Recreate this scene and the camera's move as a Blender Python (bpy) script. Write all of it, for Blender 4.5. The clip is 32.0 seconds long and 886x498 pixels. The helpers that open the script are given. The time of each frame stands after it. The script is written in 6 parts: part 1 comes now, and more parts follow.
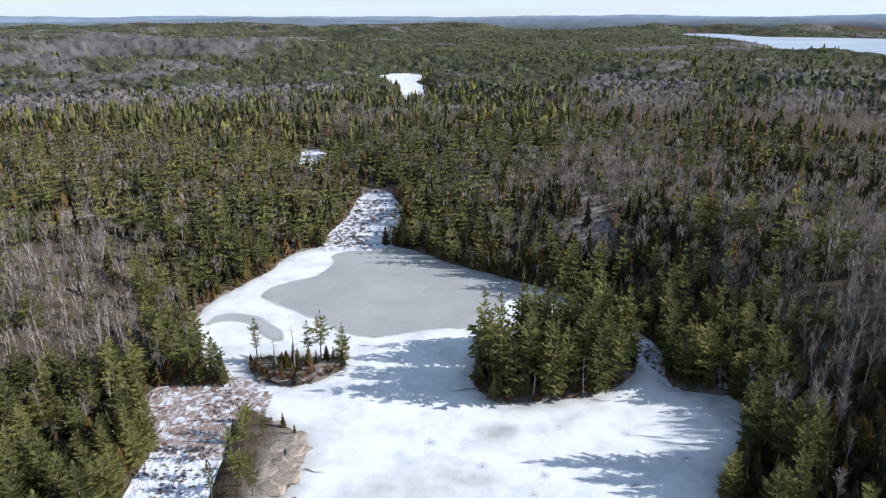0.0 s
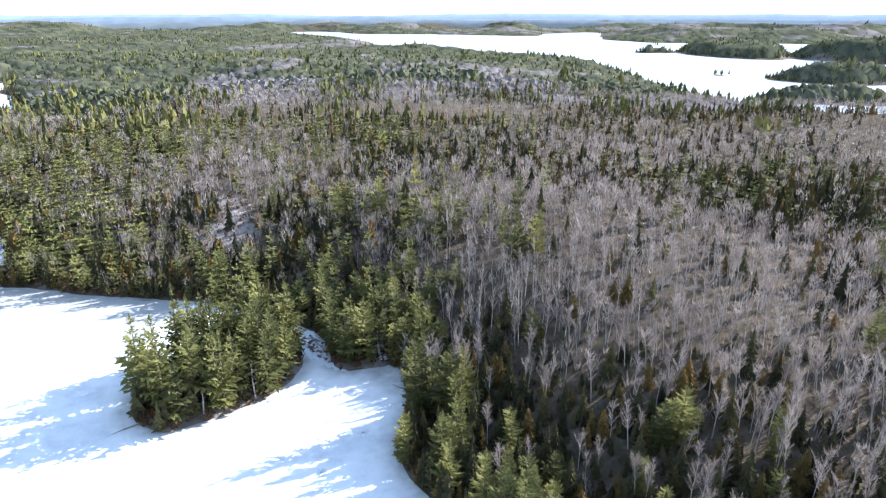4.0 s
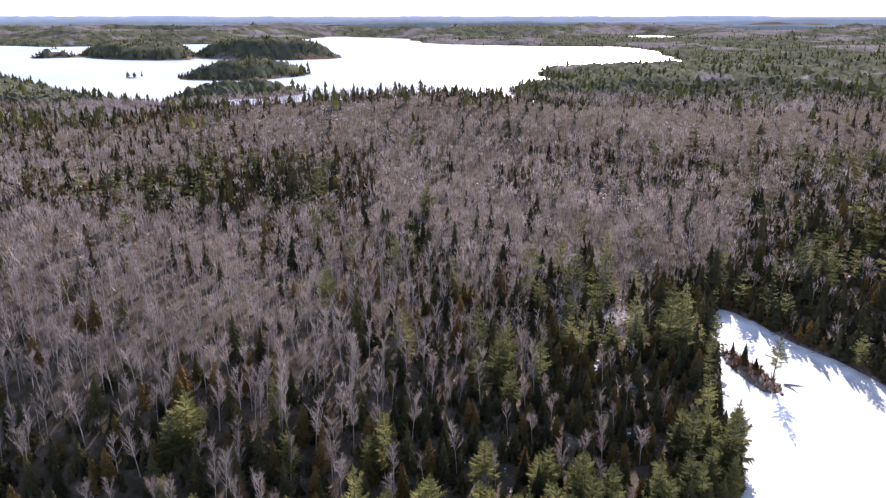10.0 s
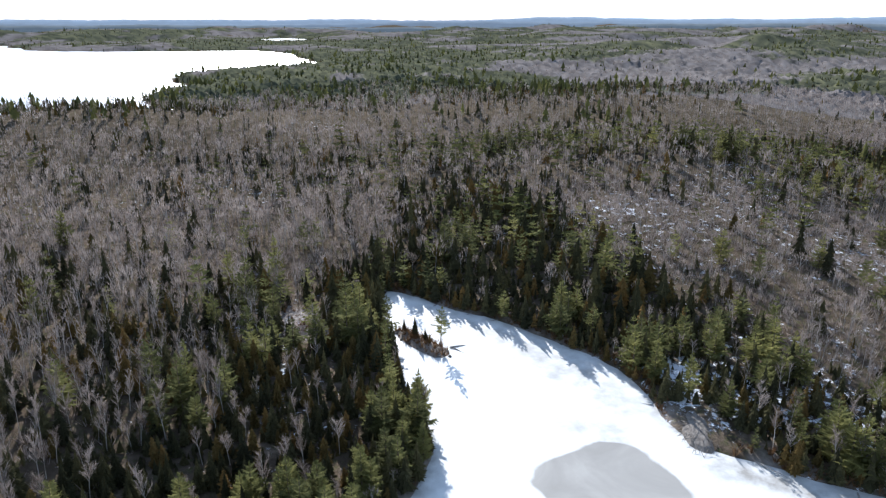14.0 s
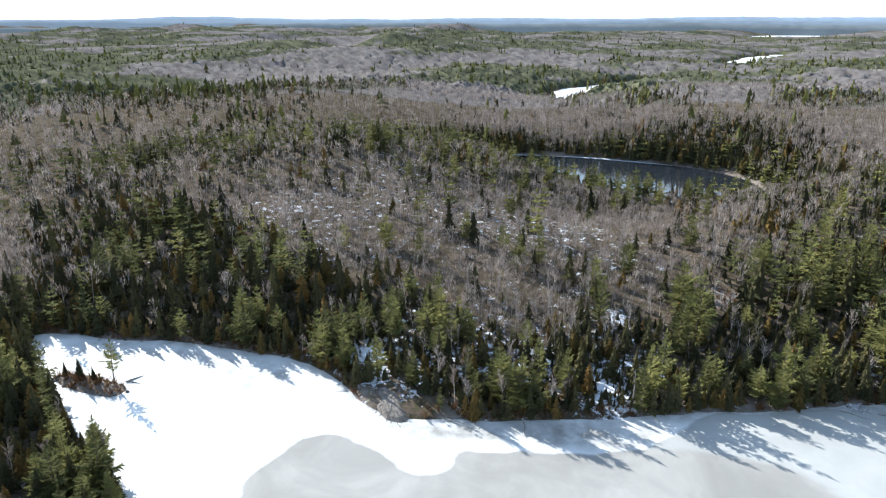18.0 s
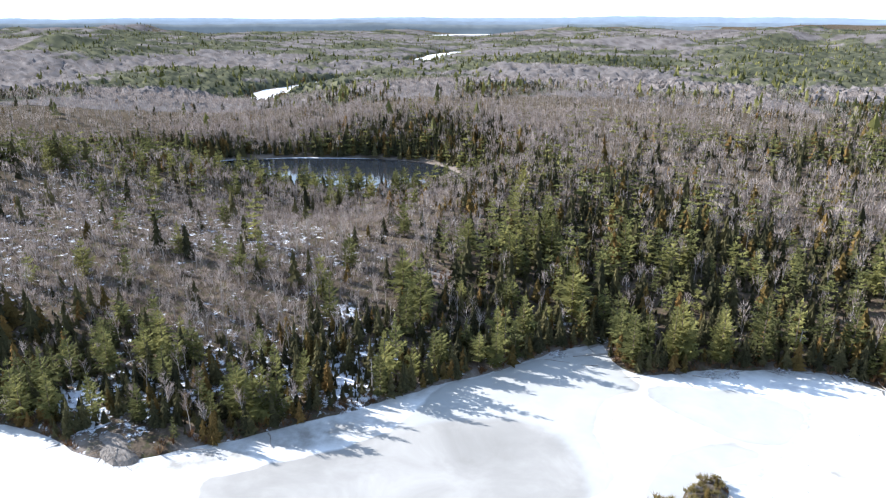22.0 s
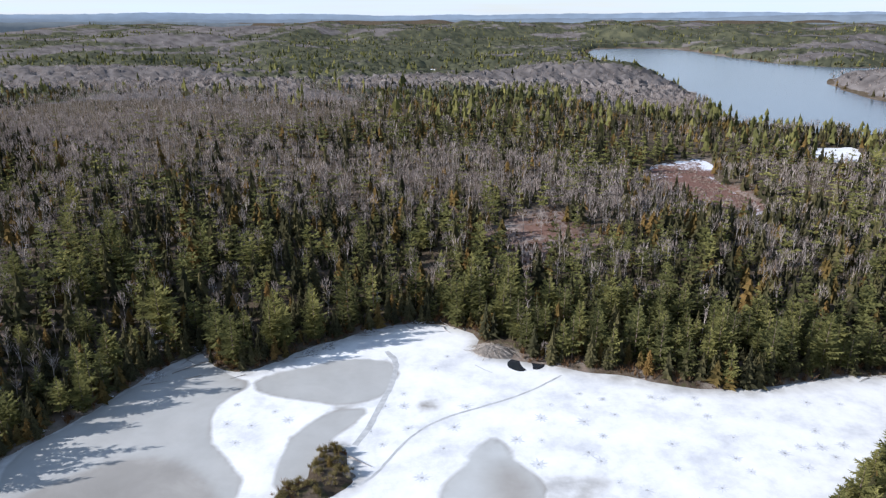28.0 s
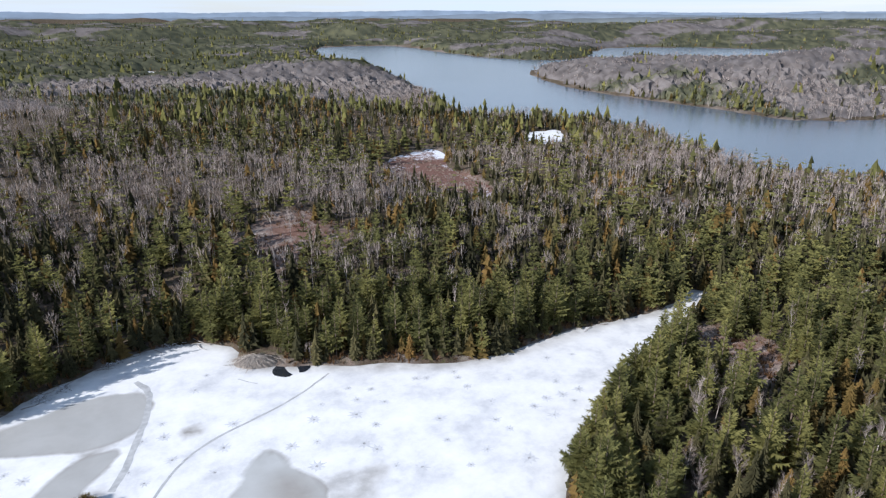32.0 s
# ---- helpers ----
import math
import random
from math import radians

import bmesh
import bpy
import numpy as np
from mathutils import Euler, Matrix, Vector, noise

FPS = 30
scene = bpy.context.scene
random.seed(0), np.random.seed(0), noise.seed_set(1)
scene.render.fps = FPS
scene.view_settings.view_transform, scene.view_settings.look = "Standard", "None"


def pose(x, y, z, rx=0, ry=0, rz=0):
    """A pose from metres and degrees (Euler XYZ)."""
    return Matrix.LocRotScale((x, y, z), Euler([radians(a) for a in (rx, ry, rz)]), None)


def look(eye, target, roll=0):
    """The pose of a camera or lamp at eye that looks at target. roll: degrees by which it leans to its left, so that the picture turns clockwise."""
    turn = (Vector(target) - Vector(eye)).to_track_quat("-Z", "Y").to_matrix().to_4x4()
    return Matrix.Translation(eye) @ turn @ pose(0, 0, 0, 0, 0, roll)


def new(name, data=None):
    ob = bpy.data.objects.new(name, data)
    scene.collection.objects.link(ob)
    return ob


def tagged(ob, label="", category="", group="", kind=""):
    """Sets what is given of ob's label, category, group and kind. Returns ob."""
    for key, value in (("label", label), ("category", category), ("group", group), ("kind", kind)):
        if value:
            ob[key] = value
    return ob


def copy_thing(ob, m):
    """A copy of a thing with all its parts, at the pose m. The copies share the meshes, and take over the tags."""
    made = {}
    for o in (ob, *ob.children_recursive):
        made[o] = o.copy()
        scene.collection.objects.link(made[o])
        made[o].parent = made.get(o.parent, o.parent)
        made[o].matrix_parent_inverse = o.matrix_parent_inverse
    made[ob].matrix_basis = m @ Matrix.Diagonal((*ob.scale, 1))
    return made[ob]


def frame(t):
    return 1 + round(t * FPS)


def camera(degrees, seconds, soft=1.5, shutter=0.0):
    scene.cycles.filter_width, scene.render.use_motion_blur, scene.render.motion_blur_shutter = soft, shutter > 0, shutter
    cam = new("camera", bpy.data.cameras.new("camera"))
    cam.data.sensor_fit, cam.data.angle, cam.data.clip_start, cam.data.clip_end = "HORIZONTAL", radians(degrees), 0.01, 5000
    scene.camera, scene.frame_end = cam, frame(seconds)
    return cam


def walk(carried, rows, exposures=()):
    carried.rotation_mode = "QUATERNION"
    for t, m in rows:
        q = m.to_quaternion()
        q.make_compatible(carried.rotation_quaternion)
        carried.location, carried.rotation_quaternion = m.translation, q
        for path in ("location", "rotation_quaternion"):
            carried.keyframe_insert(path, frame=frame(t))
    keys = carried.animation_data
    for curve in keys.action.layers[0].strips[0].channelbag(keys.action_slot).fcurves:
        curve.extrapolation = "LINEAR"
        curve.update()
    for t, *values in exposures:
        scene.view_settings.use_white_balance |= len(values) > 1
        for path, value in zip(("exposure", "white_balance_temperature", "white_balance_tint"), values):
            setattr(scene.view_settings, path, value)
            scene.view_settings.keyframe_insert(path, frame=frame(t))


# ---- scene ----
# A drone turns on the spot, 60 m over a half-frozen forest lake. x east, y north, z up; the ice lies at z = 0.
EYE = 60.0
cam = camera(65.7, 32.0, soft=1.3)
# seconds, pitch, roll, heading
PATH = [
    (0.0, -18.57, 0.06, 0.0), (1.0, -18.63, -0.04, -7.56), (2.0, -18.69, -0.01, -15.13), (3.0, -18.64, -0.02, -22.75),
    (3.5, -18.66, -0.01, -26.48), (5.5, -18.74, 0.11, -42.14), (6.0, -18.78, 0.09, -46.04), (7.0, -18.73, 0.11, -53.98),
    (8.0, -18.77, 0.14, -61.13), (9.0, -18.75, 0.11, -68.29), (10.0, -18.58, 0.06, -75.47), (11.0, -18.54, 0.1, -82.61),
    (12.0, -18.46, 0.13, -89.72), (13.0, -18.44, 0.06, -96.92), (14.0, -18.36, 0.1, -104.15), (14.5, -18.33, 0.12, -107.68),
    (16.5, -18.36, 0.1, -121.98), (17.0, -18.37, 0.06, -125.62), (18.0, -18.41, 0.02, -132.26), (19.0, -18.36, 0.11, -138.24),
    (20.0, -18.46, 0.05, -144.33), (21.0, -18.46, 0.06, -150.27), (22.0, -18.41, 0.01, -156.37), (23.0, -18.47, 0.09, -162.29),
    (24.0, -18.3, 0.03, -168.28), (25.0, -18.32, 0.02, -174.28), (25.5, -18.35, 0.06, -177.22), (27.5, -18.74, 0.17, -189.2),
    (28.0, -18.71, 0.13, -192.26), (29.0, -18.79, 0.17, -198.22), (30.0, -18.86, 0.16, -203.54), (31.0, -18.96, 0.16, -208.71),
    (32.0, -18.88, 0.08, -213.87)]
walk(cam, [(t, pose(0, 0, EYE, 90 + p, r, a)) for t, p, r, a in PATH],
     exposures=[(0.0, 0.5, 6000, 12), (1.5, 0.65, 5900, 12), (3.0, 1.3, 5800, 12), (5.5, 2.28, 5700, 10), (8.4, 2.25, 5700, 10), (9.0, 2.3, 6250, 62), (9.5, 1.75, 6200, 50),
                (10.1, 1.25, 6100, 25), (11.2, 1.42, 5900, 15), (12.2, 1.32, 5850, 12), (13.0, 1.12, 5850, 12), (15.0, 1.0, 6000, 8), (17.0, 1.14, 6100, 2), (19.0, 1.42, 6000, 12),
                (21.0, 1.57, 6000, 12), (23.0, 1.4, 6000, 12), (25.0, 1.12, 6050, 14), (28.0, 0.55, 6050, 14), (32.0, 0.48, 6050, 14)])

# ---- light ----
SUN_AZ, SUN_EL = 91.0, 25.5  # degrees clockwise from north, degrees up
sky = bpy.data.worlds.new("sky")
scene.world = sky
sky.use_nodes = True
nt = sky.node_tree
nt.nodes.clear()
w_out = nt.nodes.new("ShaderNodeOutputWorld")
w_bg = nt.nodes.new("ShaderNodeBackground")
w_sky = nt.nodes.new("ShaderNodeTexSky")
w_sky.sky_type, w_sky.sun_disc = 'NISHITA', False
w_sky.sun_elevation, w_sky.sun_rotation = radians(SUN_EL), radians(SUN_AZ)
w_sky.air_density, w_sky.dust_density, w_sky.ozone_density = 1.0, 0.4, 1.5
w_co = nt.nodes.new("ShaderNodeTexCoord")
w_map = nt.nodes.new("ShaderNodeMapping")
w_map.inputs["Scale"].default_value = (3.0, 3.0, 60.0)
w_noise = nt.nodes.new("ShaderNodeTexNoise")
w_noise.inputs["Scale"].default_value, w_noise.inputs["Detail"].default_value = 1.3, 5.0
w_ramp = nt.nodes.new("ShaderNodeValToRGB")  # streaks of thin cloud
w_ramp.color_ramp.elements[0].position, w_ramp.color_ramp.elements[1].position = 0.35, 0.62
w_ramp.color_ramp.elements[0].color = (0.62, 0.62, 0.62, 1)
w_sep = nt.nodes.new("ShaderNodeSeparateXYZ")
w_low = nt.nodes.new("ShaderNodeMapRange")  # the cloud bank lies low over the horizon
for key, value in (("From Min", 0.05), ("From Max", 0.45), ("To Min", 1.0), ("To Max", 0.18)):
    w_low.inputs[key].default_value = value
w_mul = nt.nodes.new("ShaderNodeMath")
w_mul.operation = 'MULTIPLY'
w_mix = nt.nodes.new("ShaderNodeMixRGB")
w_mix.inputs["Color2"].default_value = (5.3, 6.1, 6.9, 1)
nt.links.new(w_co.outputs["Generated"], w_map.inputs["Vector"])
nt.links.new(w_co.outputs["Generated"], w_sep.inputs["Vector"])
nt.links.new(w_sep.outputs["Z"], w_low.inputs["Value"])
nt.links.new(w_map.outputs["Vector"], w_noise.inputs["Vector"])
nt.links.new(w_noise.outputs["Fac"], w_ramp.inputs["Fac"])
nt.links.new(w_ramp.outputs["Color"], w_mul.inputs[0])
nt.links.new(w_low.outputs["Result"], w_mul.inputs[1])
nt.links.new(w_mul.outputs[0], w_mix.inputs["Fac"])
nt.links.new(w_sky.outputs["Color"], w_mix.inputs["Color1"])
nt.links.new(w_mix.outputs["Color"], w_bg.inputs["Color"])
w_bg.inputs["Strength"].default_value = 0.105
nt.links.new(w_bg.outputs["Background"], w_out.inputs["Surface"])
sun = new("sun", bpy.data.lights.new("sun", 'SUN'))
sun.data.energy, sun.data.angle, sun.data.color = 5.0, radians(0.53), (1.0, 0.96, 0.91)
sa, se = radians(SUN_AZ), radians(SUN_EL)
SUN_DIR = Vector((math.sin(sa) * math.cos(se), math.cos(sa) * math.cos(se), math.sin(se)))
sun.matrix_world = look(SUN_DIR * 300, (0, 0, 0))


# ---- number helpers ----
def lattice(ix, iy, seed):
    h = (ix.astype(np.int64) * 374761393 + iy.astype(np.int64) * 668265263 + seed * 974634777) & 0xFFFFFFFF
    h = ((h ^ (h >> 13)) * 1274126177) & 0xFFFFFFFF
    return ((h ^ (h >> 16)) & 0xFFFF) / 65535.0


def vnoise(x, y, seed=0):
    x, y = np.asarray(x, float), np.asarray(y, float)
    ix, iy = np.floor(x), np.floor(y)
    fx, fy = x - ix, y - iy
    fx, fy = fx * fx * (3 - 2 * fx), fy * fy * (3 - 2 * fy)
    ix, iy = ix.astype(np.int64), iy.astype(np.int64)
    a, b = lattice(ix, iy, seed), lattice(ix + 1, iy, seed)
    c, d = lattice(ix, iy + 1, seed), lattice(ix + 1, iy + 1, seed)
    return (a * (1 - fx) + b * fx) * (1 - fy) + (c * (1 - fx) + d * fx) * fy


def fbm(x, y, scale, seed=0, octaves=4):
    """Noise from 0 to 1 with features of that many metres."""
    total, amp, norm, f = 0.0, 1.0, 0.0, 1.0 / scale
    for o in range(octaves):
        total = total + amp * vnoise(np.asarray(x) * f + 17.3 * o, np.asarray(y) * f - 9.1 * o, seed + o)
        norm, amp, f = norm + amp, amp * 0.5, f * 2.03
    return total / norm


def smooth(a, b, v):
    u = np.clip((v - a) / (b - a), 0, 1)
    return u * u * (3 - 2 * u)


def rounded(points, times=2):
    """A closed outline with its corners cut, Chaikin's way."""
    p = np.array(points, float)
    for _ in range(times):
        q = np.roll(p, -1, 0)
        p = np.stack([p * 0.75 + q * 0.25, p * 0.25 + q * 0.75], 1).reshape(-1, 2)
    return p


def outside(poly, x, y, far=400.0):
    """Signed distance to an outline: negative within it, at most far away from it."""
    x, y = np.asarray(x, float).ravel(), np.asarray(y, float).ravel()
    out = np.full(x.shape, float(far))
    lo, hi = poly.min(0) - far, poly.max(0) + far
    near = np.where((x > lo[0]) & (x < hi[0]) & (y > lo[1]) & (y < hi[1]))[0]
    px, py = x[near], y[near]
    best, inside = np.full(px.shape, far * far), np.zeros(px.shape, bool)
    for (ax, ay), (bx, by) in zip(poly, np.roll(poly, -1, 0)):
        dx, dy = bx - ax, by - ay
        u = np.clip(((px - ax) * dx + (py - ay) * dy) / (dx * dx + dy * dy + 1e-9), 0, 1)
        best = np.minimum(best, (px - ax - u * dx) ** 2 + (py - ay - u * dy) ** 2)
        if ay != by:
            inside ^= ((ay > py) != (by > py)) & (px < dx * (py - ay) / dy + ax)
    d = np.sqrt(best)
    out[near] = np.where(inside, -d, d)
    return out


def oval(cx, cy, rx, ry, turn=0.0, n=14, seed=1):
    """A wobbly closed outline."""
    rng = random.Random(seed)
    c, s = math.cos(radians(turn)), math.sin(radians(turn))
    pts = []
    for i in range(n):
        a, k = 2 * math.pi * i / n, rng.uniform(0.78, 1.18)
        u, v = rx * k * math.cos(a), ry * k * math.sin(a)
        pts.append((cx + u * c - v * s, cy + u * s + v * c))
    return rounded(pts)


def reach(points, width):
    """The outline of a stretch of river along a line."""
    p = np.array(points, float)
    t = np.gradient(p, axis=0)
    n = np.stack([-t[:, 1], t[:, 0]], 1) / (np.linalg.norm(t, axis=1)[:, None] + 1e-9)
    k = width * 0.5 * np.array([0.5] + [1.0] * (len(p) - 2) + [0.5])[:, None]
    return rounded(np.concatenate([p + n * k, (p - n * k)[::-1]]))


# ---- the plan: waters, islands, clearings ----
NORTH = [(36, 75), (41, 82), (47, 91), (50, 101), (45, 102), (39.5, 102.5), (39.5, 107), (42, 118), (37, 130), (29, 145), (21, 152), (11, 160), (2, 167),
                (-7, 177), (-15, 182), (-26, 184), (-35, 181), (-42, 174), (-45, 161), (-49, 152), (-53, 142), (-54, 130), (-50, 120),
                (-42, 110), (-35, 103), (-32, 98), (-27, 93), (-21, 89), (-20, 82), (-22, 74), (-27, 58), (-40, 30), (-52, -5), (-53, -35),
                (-52, -46)]
SOUTH = [(-52, -48), (-57, -54), (-68, -61), (-82, -67), (-105, -77), (-118, -80), (-133, -86), (-128, -91), (-118, -86), (-107, -87),
         (-95, -89), (-80, -89), (-69, -89), (-61, -93), (-51, -99), (-45, -104), (-39, -106), (-31, -113), (-34, -118), (-30, -126),
         (-22, -128), (-10, -125), (-1, -122)]
EAST = [(5, -117), (11, -114), (16, -116), (18, -124), (22, -122), (28, -115), (36, -104), (44, -94), (51, -86), (60, -75), (68, -66),
        (75, -59), (82, -57), (93, -59), (104, -58), (112, -53), (120, -48), (129, -42), (138, -34), (147, -28), (150, -23), (142, -21),
        (128, -20), (112, -20), (100, -20), (90, -21), (82, -19), (74, -14), (60, 4), (46, 30), (37, 58)]
MAIN = rounded(NORTH + SOUTH + EAST, 1)
MARSH_W = rounded([(-52, 103), (-44, 106), (-36, 104), (-31, 100), (-33, 92), (-32, 80), (-31, 68), (-42, 66), (-43, 75), (-42, 86), (-47, 95)])
MARSH_N = rounded([(-36, 180), (-32, 198), (-29, 214), (-31, 236), (-24, 250), (-15, 232), (-11, 203), (-14, 180)])
ISLAND = rounded([(4, 109), (5, 103), (8, 99), (12, 98), (19, 99), (27, 102), (34, 108), (36, 114), (31, 121), (20, 124), (9, 119)])
ISLET_N = rounded([(-37, 113), (-31, 105), (-24, 105), (-18, 112), (-21, 116), (-29, 115), (-33, 116)])
ISLET_E = rounded([(112, -29), (117, -24.5), (126, -21), (128, -24), (122, -27.5), (115, -31)])
ROCKLET = rounded([(6, -76.6), (5, -79.9), (3.2, -81), (1.6, -80.6), (1.2, -82.7), (0.8, -84.7), (-1, -87.4), (-3, -87.8), (-4.6, -85.3), (-4.1, -82.2), (-5.6, -80.1), (-3.7, -78), (-1, -76.8), (2, -75.6)])
BIG_NEAR = [(900, 2836), (809, 1853), (690, 1500), (620, 1370), (650, 1150), (700, 930), (660, 740), (480, 430), (420, 310), (440, 225), (450, 165), (470, 100),
            (470, 45), (520, 46), (548, 70), (590, 98), (640, 100), (700, 66), (740, 76), (780, 97), (892, 89), (930, 10)]
BIG_FAR = [(1039, -88), (1220, -53), (1572, -37), (1605, 161), (1636, 404), (1906, 583), (2151, 686), (2204, 837), (2380, 1000), (1979, 962), (1638, 925),
           (1500, 1050), (1364, 1196), (1311, 1279), (1383, 1501), (1900, 2050), (2050, 2250), (1735, 2187), (1433, 1835), (1346, 2122), (1242, 2340),
           (1049, 2417), (1150, 2850), (1080, 3050)]
BIG = rounded(BIG_NEAR + BIG_FAR, 1)
BIG_ISLES = [rounded([(466, 342), (472, 316), (486, 290), (520, 262), (556, 258), (562, 300), (525, 338), (490, 354)]),
             rounded([(655, 464), (634, 440), (632, 408), (640, 380), (660, 354), (705, 338), (758, 346), (750, 385), (730, 425), (690, 468)]),
             rounded([(1010, 690), (990, 640), (990, 540), (985, 488), (1020, 440), (1090, 440), (1130, 540), (1120, 640), (1080, 720)]),
             rounded([(1215, 1062), (1080, 960), (940, 806), (930, 730), (936, 662), (985, 655), (1090, 735), (1180, 850), (1250, 980)]),
             oval(966, 900, 40, 22, -47, seed=5), oval(654, 511, 9, 5, -52, seed=6)]
WEST = rounded([(-265, -105), (-250, -168), (-288, -225), (-300, -284), (-268, -330), (-240, -358), (-300, -460), (-370, -640), (-400, -860), (-560, -1300),
                (-745, -1290), (-660, -990), (-613, -760), (-737, -711), (-985, -950), (-1133, -910), (-1255, -566), (-1300, -250),
                (-800, -40), (-380, -50)])
WEST_ISLES = [rounded([(-491, -590), (-414, -400), (-410, -273), (-395, -224), (-456, -195), (-620, -130), (-850, -170), (-930, -400),
                       (-800, -560), (-600, -640)]), oval(-763, -645, 14, 6, -50, seed=8), oval(-880, -758, 32, 14, -55, seed=9)]
POND = rounded([(97, -226), (118, -213), (150, -208), (182, -213), (206, -224), (226, -232), (199, -256), (165, -270), (131, -279), (104, -262), (92, -235)])
# frozen ponds, bogs and river reaches: outline, where they show as snow
PONDS = [rounded([(-70, 332), (-55, 328), (-49, 276), (-60, 274)]), rounded([(-74, 800), (-26, 828), (-20, 674), (-20, 520), (-34, 520), (-46, 700)]),
         oval(24, 465, 5, 24, 0, seed=13), oval(-330, 1900, 60, 200, 10, seed=14),
         reach([(345, -440), (376, -492), (396, -540), (404, -590), (392, -650)], 22), reach([(448, -920), (476, -1010), (500, -1080), (530, -1190), (556, -1340)], 36),
         rounded([(1247, -2588), (1052, -2400), (1000, -2900), (1150, -3250), (1330, -3100)]), oval(-240, -264, 10, 22, -45, seed=18),
         oval(-158, -790, 16, 45, -12, seed=19), oval(107, -930, 24, 55, -8, seed=20), oval(-255, -1110, 60, 45, -35, seed=21), oval(2500, -70, 90, 220, 90, seed=22)]
BOG = rounded([(-130, -222), (-134, -250), (-150, -263), (-176, -270), (-170, -252), (-160, -238), (-151, -212), (-153, -192), (-143, -180), (-135, -200)])
# bare rock knolls: x, y, radius
ROCKS = [(-101, 179, 9), (38, 176, 9), (44, 200, 6), (43, 190, 6), (134, -4, 7), (127, -6, 5), (-60, -156, 16), (-51, -147, 8), (-65, -168, 8), (-154, -214, 9), (-105, -62, 8), (-109, -70, 6), (-102, -56, 6), (-178, -132, 6),
         (243, -141, 9), (233, -150, 6), (-21, 326, 8), (262, -152, 8), (216, 7, 5), (58, -132, 4)]
# pale rock and snow in the farther woods
ROCKS += [(-97, 488, 13), (-129, 469, 11), (19, 464, 11), (57, 586, 14), (110, 527, 14), (244, 538, 14), (-20, 324, 8), (426, 207, 10), (-45, -493, 11)]
# small openings with snow on the ground: x, y, radius
GLADES = [(57, -90, 6.5), (53, -86, 5), (95, -67, 4), (88, -63, 3), (47, 116, 5), (70, -108, 5), (30, -128, 4), (-118, -62, 4)]
WATERS = [MAIN, MARSH_W, MARSH_N, BIG, WEST, POND, BOG] + PONDS
ISLES = [ISLAND, ISLET_N, ISLET_E, ROCKLET] + BIG_ISLES + WEST_ISLES
# hills: x, y, height, spread
HILLS = [(84, 82, 6, 26), (400, -225, 10, 75), (190, -430, 9, 80), (90, 330, 7, 90), (-180, 260, 8, 90), (-75, -175, 4, 38), (60, -150, 2, 30),
         (150, -122, 2.5, 35), (330, -120, 6, 90), (-160, -40, 7, 45), (120, 140, 7, 60), (20, -330, 12, 100), (-90, 130, 5, 40), (330, -380, 3, 120)]
HILLS += [(510, 305, 7, 35), (692, 395, 10, 45), (1050, 560, 22, 90), (1060, 830, 16, 100), (968, 900, 7, 25)]  # on the great lake's islands
HILLS += [(355, 145, 10, 60), (362, 80, 4, 45), (310, 225, 3, 45), (345, 45, 6, 50), (640, 1120, 7, 70), (590, 640, 6, 60), (640, 1440, 6, 60)]  # along its near shore
HILLS += [(108, -180, -5, 28), (70, -205, 4, 25), (205, -130, 4, 25), (238, -118, 5, 28), (212, -160, 5, 22), (180, -182, 3, 16), (308, -398, -8, 60)]  # the knoll before the pond
HILLS += [(-288, -457, 5, 22), (-330, -640, 9, 60), (-560, -400, 9, 120), (-700, -1120, 8, 120)]  # round the western lake

# broad low ground: x, y, spread
LOWLAND = [(640, -330, 140), (620, 1350, 420), (420, 900, 260), (520, -950, 260), (380, -560, 170), (1000, -2300, 500), (-40, 640, 170), (-150, -800, 170), (-450, -1000, 220)]
LOWLAND += [(760, -1700, 330), (107, -880, 130), (-250, -1030, 170), (-158, -760, 110), (-290, 1600, 260), (1900, -50, 400), (840, 0, 140), (610, 1200, 160), (740, 2300, 350), (500, -1120, 200)]


def shore(x, y):
    """Metres from the nearest water; negative on it."""
    x, y = np.asarray(x, float).ravel(), np.asarray(y, float).ravel()
    wx = x + 2.2 * (fbm(x, y, 9, 31, 3) - 0.5)
    wy = y + 2.2 * (fbm(x, y, 9, 37, 3) - 0.5)
    r = np.hypot(x, y)
    big = np.clip(r / 250, 0, 12)
    wx, wy = wx + big * 7 * (fbm(x, y, 70, 41, 3) - 0.5), wy + big * 7 * (fbm(x, y, 70, 43, 3) - 0.5)
    d = np.full(x.shape, 400.0)
    for p in WATERS:
        d = np.minimum(d, outside(p, wx, wy))
    for p in ISLES:
        d = np.maximum(d, -outside(p, wx, wy))
    return d


def bald(x, y):
    """How bare and rocky the ground is, 0 to 1."""
    v = np.zeros(np.shape(x))
    for cx, cy, r in ROCKS:
        d = np.hypot(x - cx, y - cy) / r + 0.8 * (fbm(x, y, 7, 51, 3) - 0.5)
        v = np.maximum(v, 1 - smooth(0.7, 1.1, d))
    return v


def glade(x, y):
    v = np.zeros(np.shape(x))
    for cx, cy, r in GLADES:
        v = np.maximum(v, 1 - smooth(0.5, 1.2, np.hypot(x - cx, y - cy) / r + 0.7 * (fbm(x, y, 6, 57, 3) - 0.5)))
    return v


